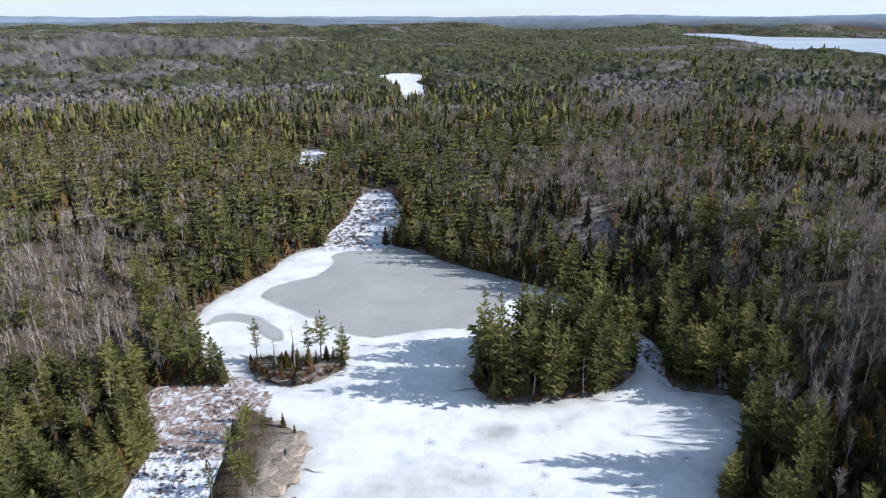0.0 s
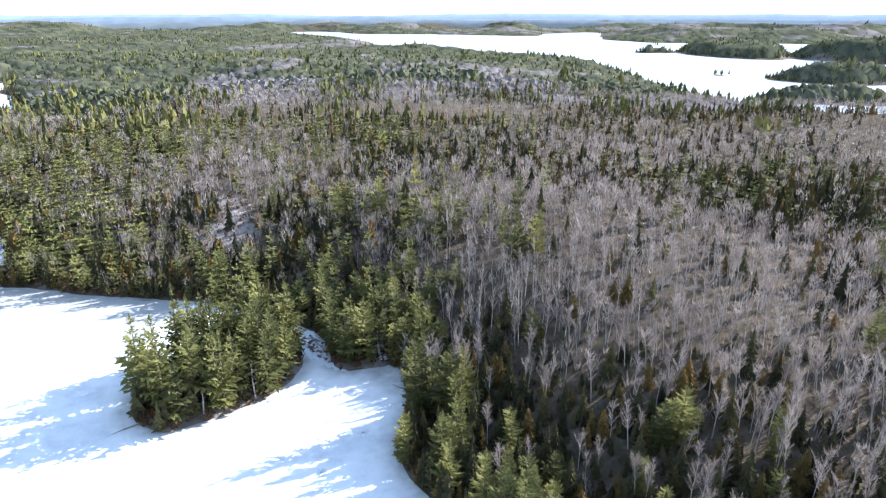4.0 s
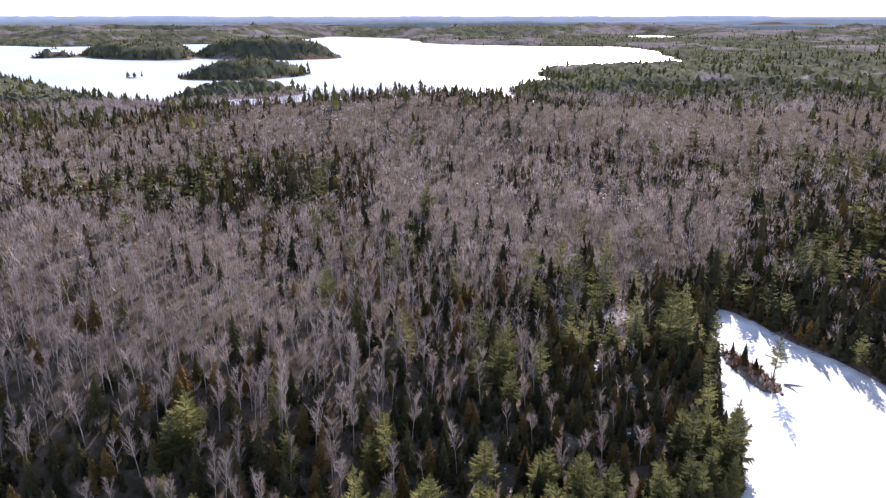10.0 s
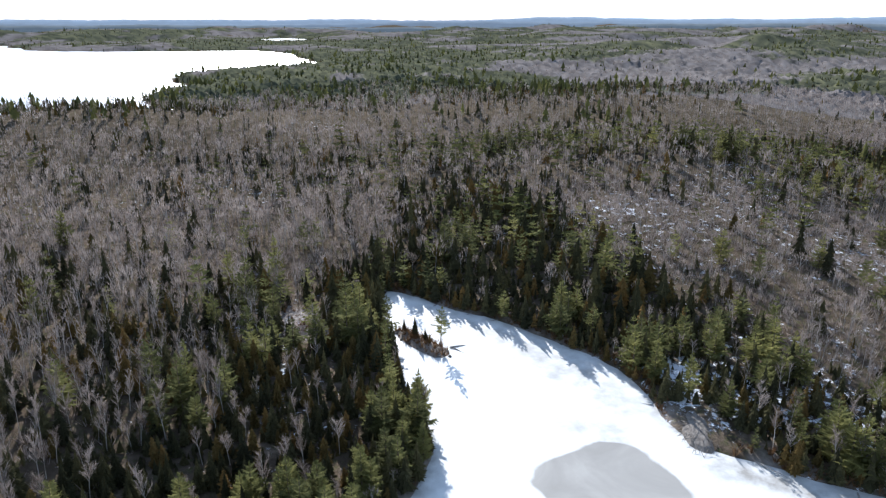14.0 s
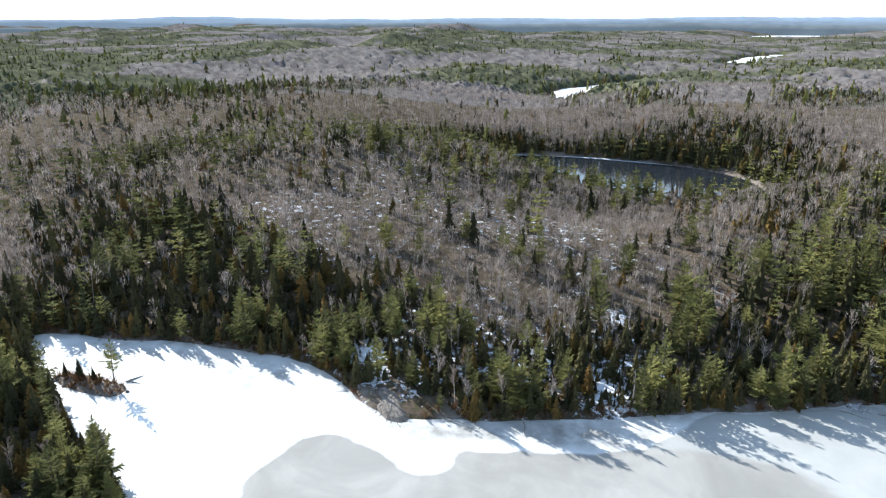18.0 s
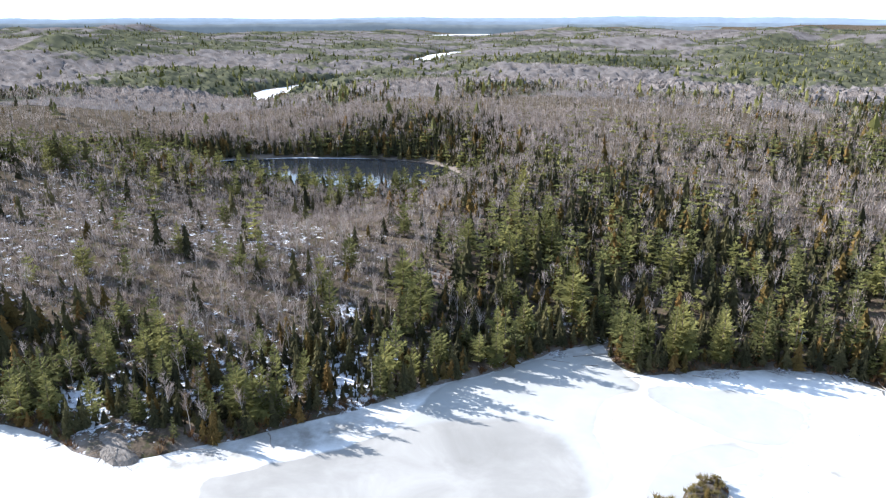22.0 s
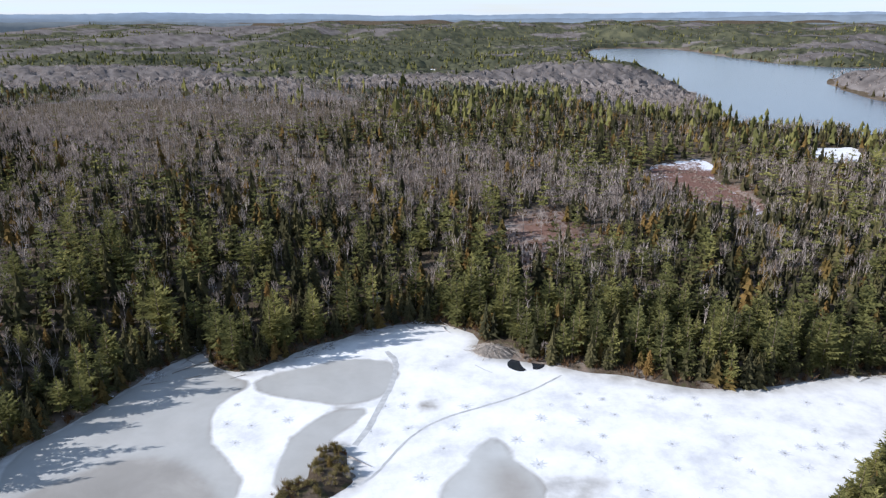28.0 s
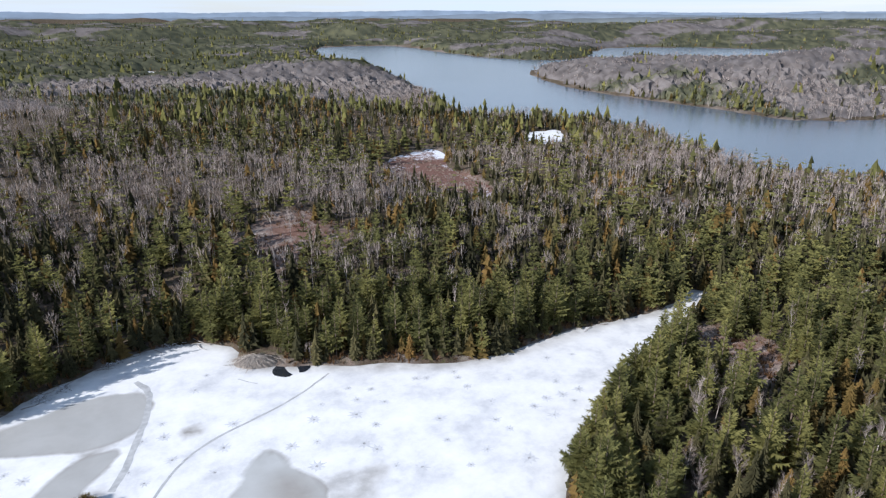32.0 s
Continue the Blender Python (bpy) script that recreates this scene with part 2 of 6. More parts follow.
def height(x, y, d):
    r = np.hypot(x, y)
    z = np.where(d < 0, np.maximum(d * 0.4, -1.6), np.minimum(d * 0.55, 0.8))
    rise = smooth(2, 70, d)
    flat = 1.0
    for lx, ly, s in LOWLAND:
        flat = flat * (1 - 0.85 * np.exp(-((x - lx) ** 2 + (y - ly) ** 2) / (2 * s * s)))
    z = z + rise * (1.5 + 9 * np.clip(fbm(x, y, 130, 61) - 0.3, 0, 1))
    ridge = 1 - np.abs(2 * fbm(x, y, 520, 67, 3) - 1)
    z = z + smooth(10, 220, d) * smooth(240, 900, r) * flat * (24 * smooth(0.6, 1.0, ridge) + 44 * np.clip(fbm(x, y, 260, 73, 3) - 0.42, 0, 1))
    for hx, hy, a, s in HILLS:
        z = z + smooth(0, 30, d) * a * np.exp(-((x - hx) ** 2 + (y - hy) ** 2) / (2 * s * s))
    return z + np.where(d > 0, 0.5 * (fbm(x, y, 4, 81, 3) - 0.5) * np.minimum(d, 1), 0)


# ---- materials ----
def material(name, rough=0.8, spec=0.3):
    m = bpy.data.materials.new(name)
    m.use_nodes = True
    tree = m.node_tree
    b = tree.nodes["Principled BSDF"]
    b.inputs["Roughness"].default_value = rough
    b.inputs["Specular IOR Level"].default_value = spec
    return m, tree, b


def node(tree, kind, **inputs):
    n = tree.nodes.new(kind)
    for k, v in inputs.items():
        n.inputs[k.replace("_", " ")].default_value = v
    return n


def ramp(tree, source, stops):
    n = tree.nodes.new("ShaderNodeValToRGB")
    while len(n.color_ramp.elements) < len(stops):
        n.color_ramp.elements.new(0.5)
    for e, (p, c) in zip(n.color_ramp.elements, stops):
        e.position, e.color = p, (*c, 1) if len(c) == 3 else c
    tree.links.new(source, n.inputs["Fac"])
    return n.outputs["Color"]


def grey(v):
    return (v, v, v)


def noise_of(tree, scale, detail=4.0, rough=0.55, distortion=0.0, coords="Object"):
    co = tree.nodes.new("ShaderNodeTexCoord")
    n = node(tree, "ShaderNodeTexNoise", Scale=scale, Detail=detail, Roughness=rough, Distortion=distortion)
    tree.links.new(co.outputs[coords], n.inputs["Vector"])
    return n.outputs["Fac"]


def mixed(tree, fac, a, b, how='MIX'):
    n = tree.nodes.new("ShaderNodeMixRGB")
    n.blend_type = how
    for sock, v in (("Fac", fac), ("Color1", a), ("Color2", b)):
        if isinstance(v, (int, float)):
            n.inputs[sock].default_value = v
        elif isinstance(v, tuple):
            n.inputs[sock].default_value = (*v, 1)
        else:
            tree.links.new(v, n.inputs[sock])
    return n.outputs["Color"]


def maths(tree, op, a, b=0.0, clamp=False):
    n = tree.nodes.new("ShaderNodeMath")
    n.operation, n.use_clamp = op, clamp
    for i, v in enumerate((a, b)):
        if isinstance(v, (int, float)):
            n.inputs[i].default_value = v
        else:
            tree.links.new(v, n.inputs[i])
    return n.outputs[0]


def attribute(tree, name):
    n = tree.nodes.new("ShaderNodeAttribute")
    n.attribute_name = name
    return n.outputs["Fac"]


def bump(tree, bsdf, source, strength, distance):
    n = node(tree, "ShaderNodeBump", Strength=strength, Distance=distance)
    tree.links.new(source, n.inputs["Height"])
    tree.links.new(n.outputs["Normal"], bsdf.inputs["Normal"])


def foliage(name, dark, mid, light, through_light=0.3):
    """Needles or leaves: the tone goes from tree to tree, and in patches within a tree."""
    m, tree, b = material(name, 0.85, 0.02)
    info = tree.nodes.new("ShaderNodeObjectInfo")
    pick = maths(tree, 'FRACT', maths(tree, 'ADD', info.outputs["Random"], attribute(tree, "variety")))
    island = tree.nodes.new("ShaderNodeNewGeometry").outputs["Random Per Island"]
    pick = maths(tree, 'ADD', maths(tree, 'MULTIPLY', pick, 0.7), maths(tree, 'MULTIPLY', island, 0.3))
    col = ramp(tree, pick, [(0.0, dark), (0.5, mid), (1.0, light)])
    fine = noise_of(tree, 3.0, 3.0)
    col = mixed(tree, 0.6, col, ramp(tree, fine, [(0.3, grey(0.55)), (0.7, grey(1.25))]), 'MULTIPLY')
    tree.links.new(col, b.inputs["Base Color"])
    glow = tree.nodes.new("ShaderNodeBsdfTranslucent")
    tree.links.new(col, glow.inputs["Color"])
    mix = tree.nodes.new("ShaderNodeMixShader")
    mix.inputs["Fac"].default_value = through_light
    tree.links.new(b.outputs["BSDF"], mix.inputs[1])
    tree.links.new(glow.outputs["BSDF"], mix.inputs[2])
    tree.links.new(mix.outputs["Shader"], tree.nodes["Material Output"].inputs["Surface"])
    return m


M_PINE = foliage("pine_needles", (0.082, 0.085, 0.037), (0.174, 0.174, 0.064), (0.305, 0.283, 0.098), 0.45)
M_SPRUCE = foliage("spruce_needles", (0.040, 0.041, 0.025), (0.092, 0.087, 0.045), (0.178, 0.156, 0.072), 0.5)
M_CEDAR = foliage("cedar_sprays", (0.085, 0.068, 0.027), (0.17, 0.12, 0.042), (0.255, 0.155, 0.056), 0.42)
M_TWIG = foliage("bare_twigs", (0.16, 0.128, 0.108), (0.28, 0.232, 0.203), (0.43, 0.37, 0.33), 0.25)
M_BUSH = foliage("dry_shrub_twigs", (0.10, 0.055, 0.03), (0.16, 0.09, 0.045), (0.21, 0.14, 0.08), 0.2)


def bark(name, a, b, spots):
    m, tree, bs = material(name, 0.9, 0.04)
    col = ramp(tree, noise_of(tree, 1.6, 5.0), [(0.3, a), (0.7, b)])
    col = mixed(tree, ramp(tree, noise_of(tree, 5.0, 4.0, distortion=1.5), [(0.58, grey(0)), (0.68, grey(1))]), col, spots)
    tree.links.new(col, bs.inputs["Base Color"])
    bump(tree, bs, noise_of(tree, 9.0, 4.0), 0.5, 0.05)
    return m


M_BARK = bark("pine_bark", (0.10, 0.075, 0.06), (0.19, 0.15, 0.12), (0.06, 0.05, 0.045))
M_BIRCH = bark("birch_bark", (0.34, 0.30, 0.262), (0.53, 0.475, 0.42), (0.12, 0.105, 0.095))


def ground_material():
    m, tree, b = material("forest_floor", 1.0, 0.0)
    base = ramp(tree, noise_of(tree, 0.35, 8.0, 0.65), [(0.3, (0.045, 0.036, 0.026)), (0.5, (0.098, 0.075, 0.054)), (0.72, (0.18, 0.142, 0.105))])
    moss = ramp(tree, noise_of(tree, 0.9, 5.0), [(0.52, grey(0)), (0.66, grey(0.6))])
    base = mixed(tree, moss, base, (0.06, 0.07, 0.025))
    rock = ramp(tree, noise_of(tree, 0.8, 8.0, 0.7), [(0.3, (0.17, 0.145, 0.125)), (0.55, (0.32, 0.28, 0.245)), (0.75, (0.44, 0.40, 0.36))])
    red = ramp(tree, noise_of(tree, 0.25, 5.0), [(0.5, grey(0)), (0.62, grey(0.75))])
    rock = mixed(tree, maths(tree, 'MULTIPLY', red, 0.6), rock, (0.19, 0.115, 0.085))
    ruddy = maths(tree, 'MULTIPLY', attribute(tree, "ruddy"), ramp(tree, noise_of(tree, 0.3, 7.0, 0.7), [(0.38, grey(0.15)), (0.55, grey(0.9))]))
    rock = mixed(tree, ruddy, rock, (0.165, 0.088, 0.063))
    base = mixed(tree, attribute(tree, "rock"), base, rock)
    snow_at = maths(tree, 'ADD', maths(tree, 'MULTIPLY', noise_of(tree, 0.5, 8.0, 0.8), 1.0), attribute(tree, "snow"))
    snow_at = ramp(tree, snow_at, [(0.60, grey(0)), (0.65, grey(1))])
    col = mixed(tree, snow_at, base, (0.78, 0.80, 0.84))
    tree.links.new(col, b.inputs["Base Color"])
    bump(tree, b, noise_of(tree, 1.4, 8.0, 0.7), 0.8, 0.4)
    return m


def ice_material():
    m, tree, b = material("lake_ice", 0.5, 0.12)
    wob = maths(tree, 'SUBTRACT', noise_of(tree, 0.3, 6.0, 0.6), 0.5)
    sway = maths(tree, 'SUBTRACT', noise_of(tree, 0.11, 5.0, 0.5, 0.4), 0.5)
    crisp = ramp(tree, maths(tree, 'ADD', attribute(tree, "bare"), maths(tree, 'MULTIPLY', sway, 0.5)), [(0.46, grey(0)), (0.55, grey(1))])
    hazy = maths(tree, 'MULTIPLY', attribute(tree, "slush"), maths(tree, 'ADD', 0.95, maths(tree, 'MULTIPLY', wob, 3.2)), True)
    bare = maths(tree, 'MAXIMUM', crisp, hazy)
    snow = ramp(tree, noise_of(tree, 0.14, 9.0, 0.68), [(0.32, (0.55, 0.56, 0.565)), (0.5, (0.735, 0.74, 0.722)), (0.66, (0.815, 0.82, 0.795))])
    ice = ramp(tree, noise_of(tree, 0.09, 6.0, 0.6, 0.6), [(0.3, (0.262, 0.25, 0.225)), (0.5, (0.312, 0.298, 0.27)), (0.7, (0.388, 0.372, 0.338))])
    ice = mixed(tree, maths(tree, 'MULTIPLY', attribute(tree, "pale"), ramp(tree, noise_of(tree, 0.2, 6.0, 0.6), [(0.3, grey(0.7)), (0.6, grey(1))])), ice, (0.51, 0.525, 0.508))
    col = mixed(tree, bare, snow, ice)
    tree.links.new(col, b.inputs["Base Color"])
    tree.links.new(ramp(tree, bare, [(0.0, grey(0.75)), (1.0, grey(0.38))]), b.inputs["Roughness"])
    bump(tree, b, noise_of(tree, 1.2, 6.0), 0.12, 0.1)
    return m


def water_material(name, colour, rough, ripple=0.25):
    m, tree, b = material(name, rough, 0.5)
    col = ramp(tree, noise_of(tree, 0.004, 4.0), [(0.35, tuple(0.85 * c for c in colour)), (0.65, tuple(1.2 * c for c in colour))])
    tree.links.new(col, b.inputs["Base Color"])
    co = tree.nodes.new("ShaderNodeTexCoord")
    n = node(tree, "ShaderNodeTexNoise", Scale=0.7, Detail=4.0)
    tree.links.new(co.outputs["Object"], n.inputs["Vector"])
    bump(tree, b, n.outputs["Fac"], ripple, 0.15)
    return m


def marsh_material(name="marsh", low=(0.16, 0.11, 0.085), high=(0.36, 0.28, 0.235)):
    m, tree, b = material(name, 0.9, 0.1)
    tussock = ramp(tree, noise_of(tree, 2.6, 7.0, 0.75), [(0.33, low), (0.62, high)])
    snow = ramp(tree, maths(tree, 'ADD', noise_of(tree, 0.55, 9.0, 0.78, 0.8), attribute(tree, "bare")), [(0.46, grey(0)), (0.56, grey(1))])
    tree.links.new(mixed(tree, snow, tussock, (0.74, 0.76, 0.80)), b.inputs["Base Color"])
    bump(tree, b, noise_of(tree, 0.8, 6.0), 1.0, 0.4)
    return m


def plain_mix(name, a, b):
    """Two tones in small patches, such as snow lying on wood."""
    m, tree, bs = material(name, 0.85, 0.2)
    tree.links.new(ramp(tree, noise_of(tree, 2.2, 5.0), [(0.44, a), (0.56, b)]), bs.inputs["Base Color"])
    return m


def snow_ice_material():
    m, tree, b = material("white_rim_ice", 0.7, 0.2)
    tree.links.new(ramp(tree, noise_of(tree, 0.3, 6.0, 0.65), [(0.35, (0.52, 0.55, 0.58)), (0.6, (0.80, 0.82, 0.85))]), b.inputs["Base Color"])
    return m


M_RIM = snow_ice_material()
M_GROUND, M_ICE, M_MARSH = ground_material(), ice_material(), marsh_material()
M_BOG = marsh_material("red_bog", (0.085, 0.045, 0.035), (0.22, 0.125, 0.095))
M_FAR_ICE = water_material("pale_far_ice", (0.40, 0.45, 0.50), 0.42)
M_BIG = water_material("wind_rippled_water", (0.085, 0.11, 0.14), 0.2, 0.18)
M_DARK = water_material("dark_pond_water", (0.018, 0.022, 0.028), 0.05, 0.03)


# ---- meshes ----
def mesh_of(name, verts, tris, mats, index=None, layers=(), shade=False):
    """A mesh from arrays: verts n x 3, tris m x 3 (or m x 4)."""
    verts, tris = np.asarray(verts, np.float32), np.asarray(tris, np.int32)
    k = tris.shape[1]
    me = bpy.data.meshes.new(name)
    me.vertices.add(len(verts))
    me.vertices.foreach_set("co", verts.ravel())
    me.loops.add(tris.size)
    me.loops.foreach_set("vertex_index", tris.ravel())
    me.polygons.add(len(tris))
    me.polygons.foreach_set("loop_start", np.arange(0, tris.size, k, dtype=np.int32))
    for m in (mats if isinstance(mats, (list, tuple)) else [mats]):
        me.materials.append(m)
    if index is not None:
        me.polygons.foreach_set("material_index", np.asarray(index, np.int32))
    for key, values in layers:
        me.attributes.new(key, 'FLOAT', 'POINT').data.foreach_set("value", np.asarray(values, np.float32))
    me.polygons.foreach_set("use_smooth", np.full(len(tris), shade))
    me.update(calc_edges=True)
    return me


# ---- the ground: one sheet from under the camera to the horizon ----
RINGS, SPOKES = 235, 384
rad = np.concatenate([[4.0], np.geomspace(14.0, 4900.0, RINGS - 1)])
ang = np.arange(SPOKES) * 2 * math.pi / SPOKES
gr, ga = np.meshgrid(rad, ang, indexing="ij")
gx, gy = (gr * np.sin(ga)).ravel(), (gr * np.cos(ga)).ravel()
gd = shore(gx, gy)
gz = height(gx, gy, gd)
gi = np.arange(RINGS * SPOKES).reshape(RINGS, SPOKES)
quads = np.stack([gi[:-1], np.roll(gi[:-1], -1, 1), np.roll(gi[1:], -1, 1), gi[1:]], -1).reshape(-1, 4)[:, ::-1]
g_rock = bald(gx, gy)
isle_rock = np.maximum.reduce([1 - smooth(0, 3, outside(p, gx, gy, 20)) for p in (ISLET_N, ISLET_E)])
g_rock = np.maximum(g_rock, isle_rock * 0.7)
g_rock = np.maximum(g_rock, 0.9 * (1 - smooth(-1, 1, outside(rounded([(-19, 90), (-25, 92), (-26, 80), (-26, 66), (-19, 66), (-18, 80)]), gx, gy, 20))))
g_rock = np.maximum(g_rock, 0.6 * (1 - smooth(0.5, 3.5, gd)) * (fbm(gx, gy, 14, 91) > 0.48))
SNOWY = [(110, -135, 45), (150, -110, 40), (105, -128, 22), (60, -95, 10), (72, -84, 9), (40, -110, 14), (95, -72, 14), (86, -66, 7), (45, 110, 12)]
g_snow = -0.065 + 0.28 * (fbm(gx, gy, 60, 93) - 0.5)
g_snow = g_snow + 0.10 * glade(gx, gy) - 0.09 * smooth(350, 800, np.hypot(gx, gy))
for sx, sy, sr in SNOWY:
    g_snow = g_snow + (0.056 if sr > 30 else 0.085) * np.exp(-((gx - sx) ** 2 + (gy - sy) ** 2) / (2 * sr * sr))
g_red = np.zeros(gx.shape)
for sx, sy, sr in ((-60, -156, 16), (-106, -64, 9), (-154, -214, 10)):
    g_red = np.maximum(g_red, np.exp(-((gx - sx) ** 2 + (gy - sy) ** 2) / (2 * sr * sr)))
ground = new("ground", mesh_of("ground", np.stack([gx, gy, gz], 1), quads, M_GROUND, layers=(("rock", g_rock), ("snow", g_snow), ("ruddy", g_red)), shade=True))
tagged(ground, "brown forest floor with leaf litter, rock and patches of old snow", "ground", kind="structure")


def sheet(name, polys, step, z, mat, label, layers=None, grow=3.0):
    """A level sheet over the outlines, a little past them, under the banks."""
    lo = np.min([p.min(0) for p in polys], 0) - grow - step
    hi = np.max([p.max(0) for p in polys], 0) + grow + step
    xs, ys = np.arange(lo[0], hi[0], step), np.arange(lo[1], hi[1], step)
    X, Y = np.meshgrid(xs, ys, indexing="ij")
    d = np.minimum.reduce([outside(p, X, Y, grow * 3 + step * 3) for p in polys]).reshape(X.shape)
    keep = (d < grow + step)
    cell = keep[:-1, :-1] & keep[1:, :-1] & keep[1:, 1:] & keep[:-1, 1:]
    idx = np.arange(X.size).reshape(X.shape)
    q = np.stack([idx[:-1, :-1], idx[1:, :-1], idx[1:, 1:], idx[:-1, 1:]], -1)[cell]
    used, inv = np.unique(q, return_inverse=True)
    vx, vy = X.ravel()[used], Y.ravel()[used]
    extra = layers(vx, vy) if layers else ()
    ob = new(name, mesh_of(name, np.stack([vx, vy, np.full(vx.shape, z)], 1), inv.reshape(-1, 4), mat, layers=extra, shade=True))
    return tagged(ob, label, "lake", kind="structure")


# bare grey ice: outline, strength, softness of its edge
BARE = [
    (rounded([(-42, 145), (-41, 152), (-31, 157), (-28.5, 168), (-30, 174), (-22, 180), (-9, 180), (2, 167), (11, 161), (21, 152), (14, 140),
              (8, 128), (-3, 127), (-16, 123), (-21, 125.5), (-29, 134), (-37, 140)]), 0.9, 1.2),
    (rounded([(-50, 128), (-48, 136), (-40.6, 135), (-33, 128), (-31.5, 122), (-35, 123), (-40, 129.5), (-46.5, 131)]), 0.85, 1.2),
    (rounded([(4.4, 91.4), (8.4, 93), (12.6, 91), (9.8, 89), (5.6, 89)]), 0.7, 1.5),
    (rounded([(73, -30), (77, -34), (80, -40), (80.5, -46), (78, -50), (73, -50.5), (68, -51.5), (63.5, -51), (60.5, -53), (60, -56), (62.5, -59.5), (57, -65.5),
              (51, -71.5), (46, -77.5), (41, -84), (36, -87.5), (28, -92), (21, -90.5), (16, -85.5), (13, -80), (12.5, -73), (19, -63), (44, -40)], 1), 1.0, 1.0),
    (rounded([(9.5, -111), (3, -113.4), (-5, -115.4), (-13, -114.4), (-15.6, -109.5), (-13.4, -103), (-10.8, -99.8), (-5, -98.8), (2, -102), (9, -105.6)], 1), 0.88, 0.9),
    (rounded([(-9.4, -97.2), (-3, -98), (3, -93.2), (6, -86), (6.6, -79), (1, -79), (-1.6, -88.6), (-5.6, -93)], 1), 0.86, 1.4),
    (rounded([(-15, -74), (-20, -80), (-23, -84), (-27, -85), (-28, -79), (-30, -74), (-29, -71), (-27, -66), (-16, -66)], 1), 0.832, 1.0),
    (rounded([(-22, -74), (-25, -79), (-27.5, -77.5), (-29, -74), (-28.5, -71.5), (-26, -68), (-22, -69)], 1), 0.96, 3.0),
    (rounded([(-29, -75), (-33, -74.5), (-39.5, -72.5), (-37.5, -70), (-35, -68.5), (-34.5, -65), (-28, -66)], 1), 0.5, 0.9),
    (rounded([(-16.3, -97), (-18.8, -97.7), (-20.5, -96), (-19.5, -94), (-16.4, -94.7)]), 0.75, 0.8),
    (rounded([(34, -104), (25, -119), (18, -122), (16, -111), (21, -108), (27, -101)]), 0.8, 2.0),
    (rounded([(48, -89), (62, -72), (74, -61), (72, -57), (60, -69), (47, -84)]), 0.62, 2.0),
    (rounded([(44, -94), (36, -104.5), (27, -116), (17.5, -121), (14, -113), (10.5, -109), (13, -107), (16, -101), (15.4, -94), (12.4, -88), (9.4, -81), (14, -74), (22, -68), (44, -72)], 1), 0.84, 1.2),
    (rounded([(44, -92), (60, -73), (76, -58), (70, -54), (58, -68), (44, -78)]), 0.75, 2.5),
    (rounded([(86, -56), (104, -55), (120, -45), (140, -31), (134, -26), (116, -38), (98, -47), (84, -50)]), 0.6, 4.0),
    (oval(104, -45, 9, 4, 30, seed=61), 0.45, 2.5), (oval(84, -45, 8, 4, 30, seed=62), 0.5, 2.5),
    (oval(47, 95, 5, 9, 20, seed=63), 0.6, 3.0), (oval(-2, 78, 10, 3, 10, seed=64), 0.45, 3.0)]


# snow left lying on the grey ice
SNOW_A = rounded([(43, -89), (44, -94), (39, -99), (33, -98), (35, -92)])
SNOW_B = rounded([(31, -107), (29, -110), (25, -109), (26, -106)])


def ice_layers(x, y):
    crisp, hazy = np.zeros(x.shape), np.zeros(x.shape)
    for p, strength, soft in BARE:
        d = outside(p, x, y, 60)
        if strength > 0.83:
            crisp = np.maximum(crisp, np.clip(0.5 - d / 8, 0, 1))
        else:
            hazy = np.maximum(hazy, strength * (1 - smooth(-soft, soft, d)))
    for p in (SNOW_A, SNOW_B):
        hazy = hazy * smooth(-0.8, 0.8, outside(p, x, y, 20))
    edge = 1 - smooth(0.0, 4.0, -outside(MAIN, x, y, 30))
    for p in (ISLAND, ISLET_N, ISLET_E, ROCKLET):
        edge = np.maximum(edge, 1 - smooth(0.0, 3.0, outside(p, x, y, 30)))
    pale = np.zeros(x.shape)
    for p, strength, soft in BARE:
        if 0.83 < strength < 0.95:
            pale = np.maximum(pale, (0.85 if strength < 0.835 else 0.5 if strength < 0.89 else 0.35) * (1 - smooth(-0.5, 0.5, outside(p, x, y, 20))))
    deep = np.maximum.reduce([1 - smooth(-soft, soft, outside(p, x, y, 20)) for p, strength, soft in BARE if strength > 0.95])
    return (("bare", crisp), ("slush", np.maximum(hazy, 0.6 * edge)), ("pale", pale * (1 - deep)))


sheet("frozen_lake", [MAIN], 1.05, 0.0, M_ICE, "snow-covered lake ice with grey bare patches", ice_layers)
sheet("marsh", [MARSH_W], 1.0, 0.05, M_MARSH, "brown marsh tussocks in patchy snow", lambda x, y: (("bare", -0.03 + 0.2 * (1 - smooth(78, 88, y))),))
sheet("marsh", [MARSH_N], 1.5, 0.06, M_MARSH, "snowy beaver marsh with dark tussocks", lambda x, y: (("bare", np.full(x.shape, 0.05)),))
CREEK = rounded([(36.5, 123), (41, 121), (43, 112), (45, 106), (41, 103), (38, 107), (37, 114)])
sheet("creek_mouth", [CREEK], 0.8, 0.035, M_MARSH, "snowy creek mouth littered with dark tussocks and twigs", lambda x, y: (("bare", np.where(outside(CREEK, x, y, 5) > 0, 0.3, 0.05)),), grow=0.5)
sheet("bog", [BOG], 2.0, 0.05, M_BOG, "red-brown bog with a snowy edge", lambda x, y: (("bare", 0.12 * smooth(0.52, 0.6, fbm(x, y, 16, 211, 2)) + 0.16 * (1 - smooth(1, 5, -outside(BOG, x, y, 12))) * (y < -250) - 0.14),))
sheet("water", [BIG], 40.0, 0.0, M_FAR_ICE, "wide lake under pale melting ice", grow=30)
sheet("water", [WEST], 20.0, 0.0, M_BIG, "wide blue lake with forested islands", grow=15)
sheet("water", [POND], 4.0, 0.0, M_DARK, "dark open pond in the woods", grow=6)
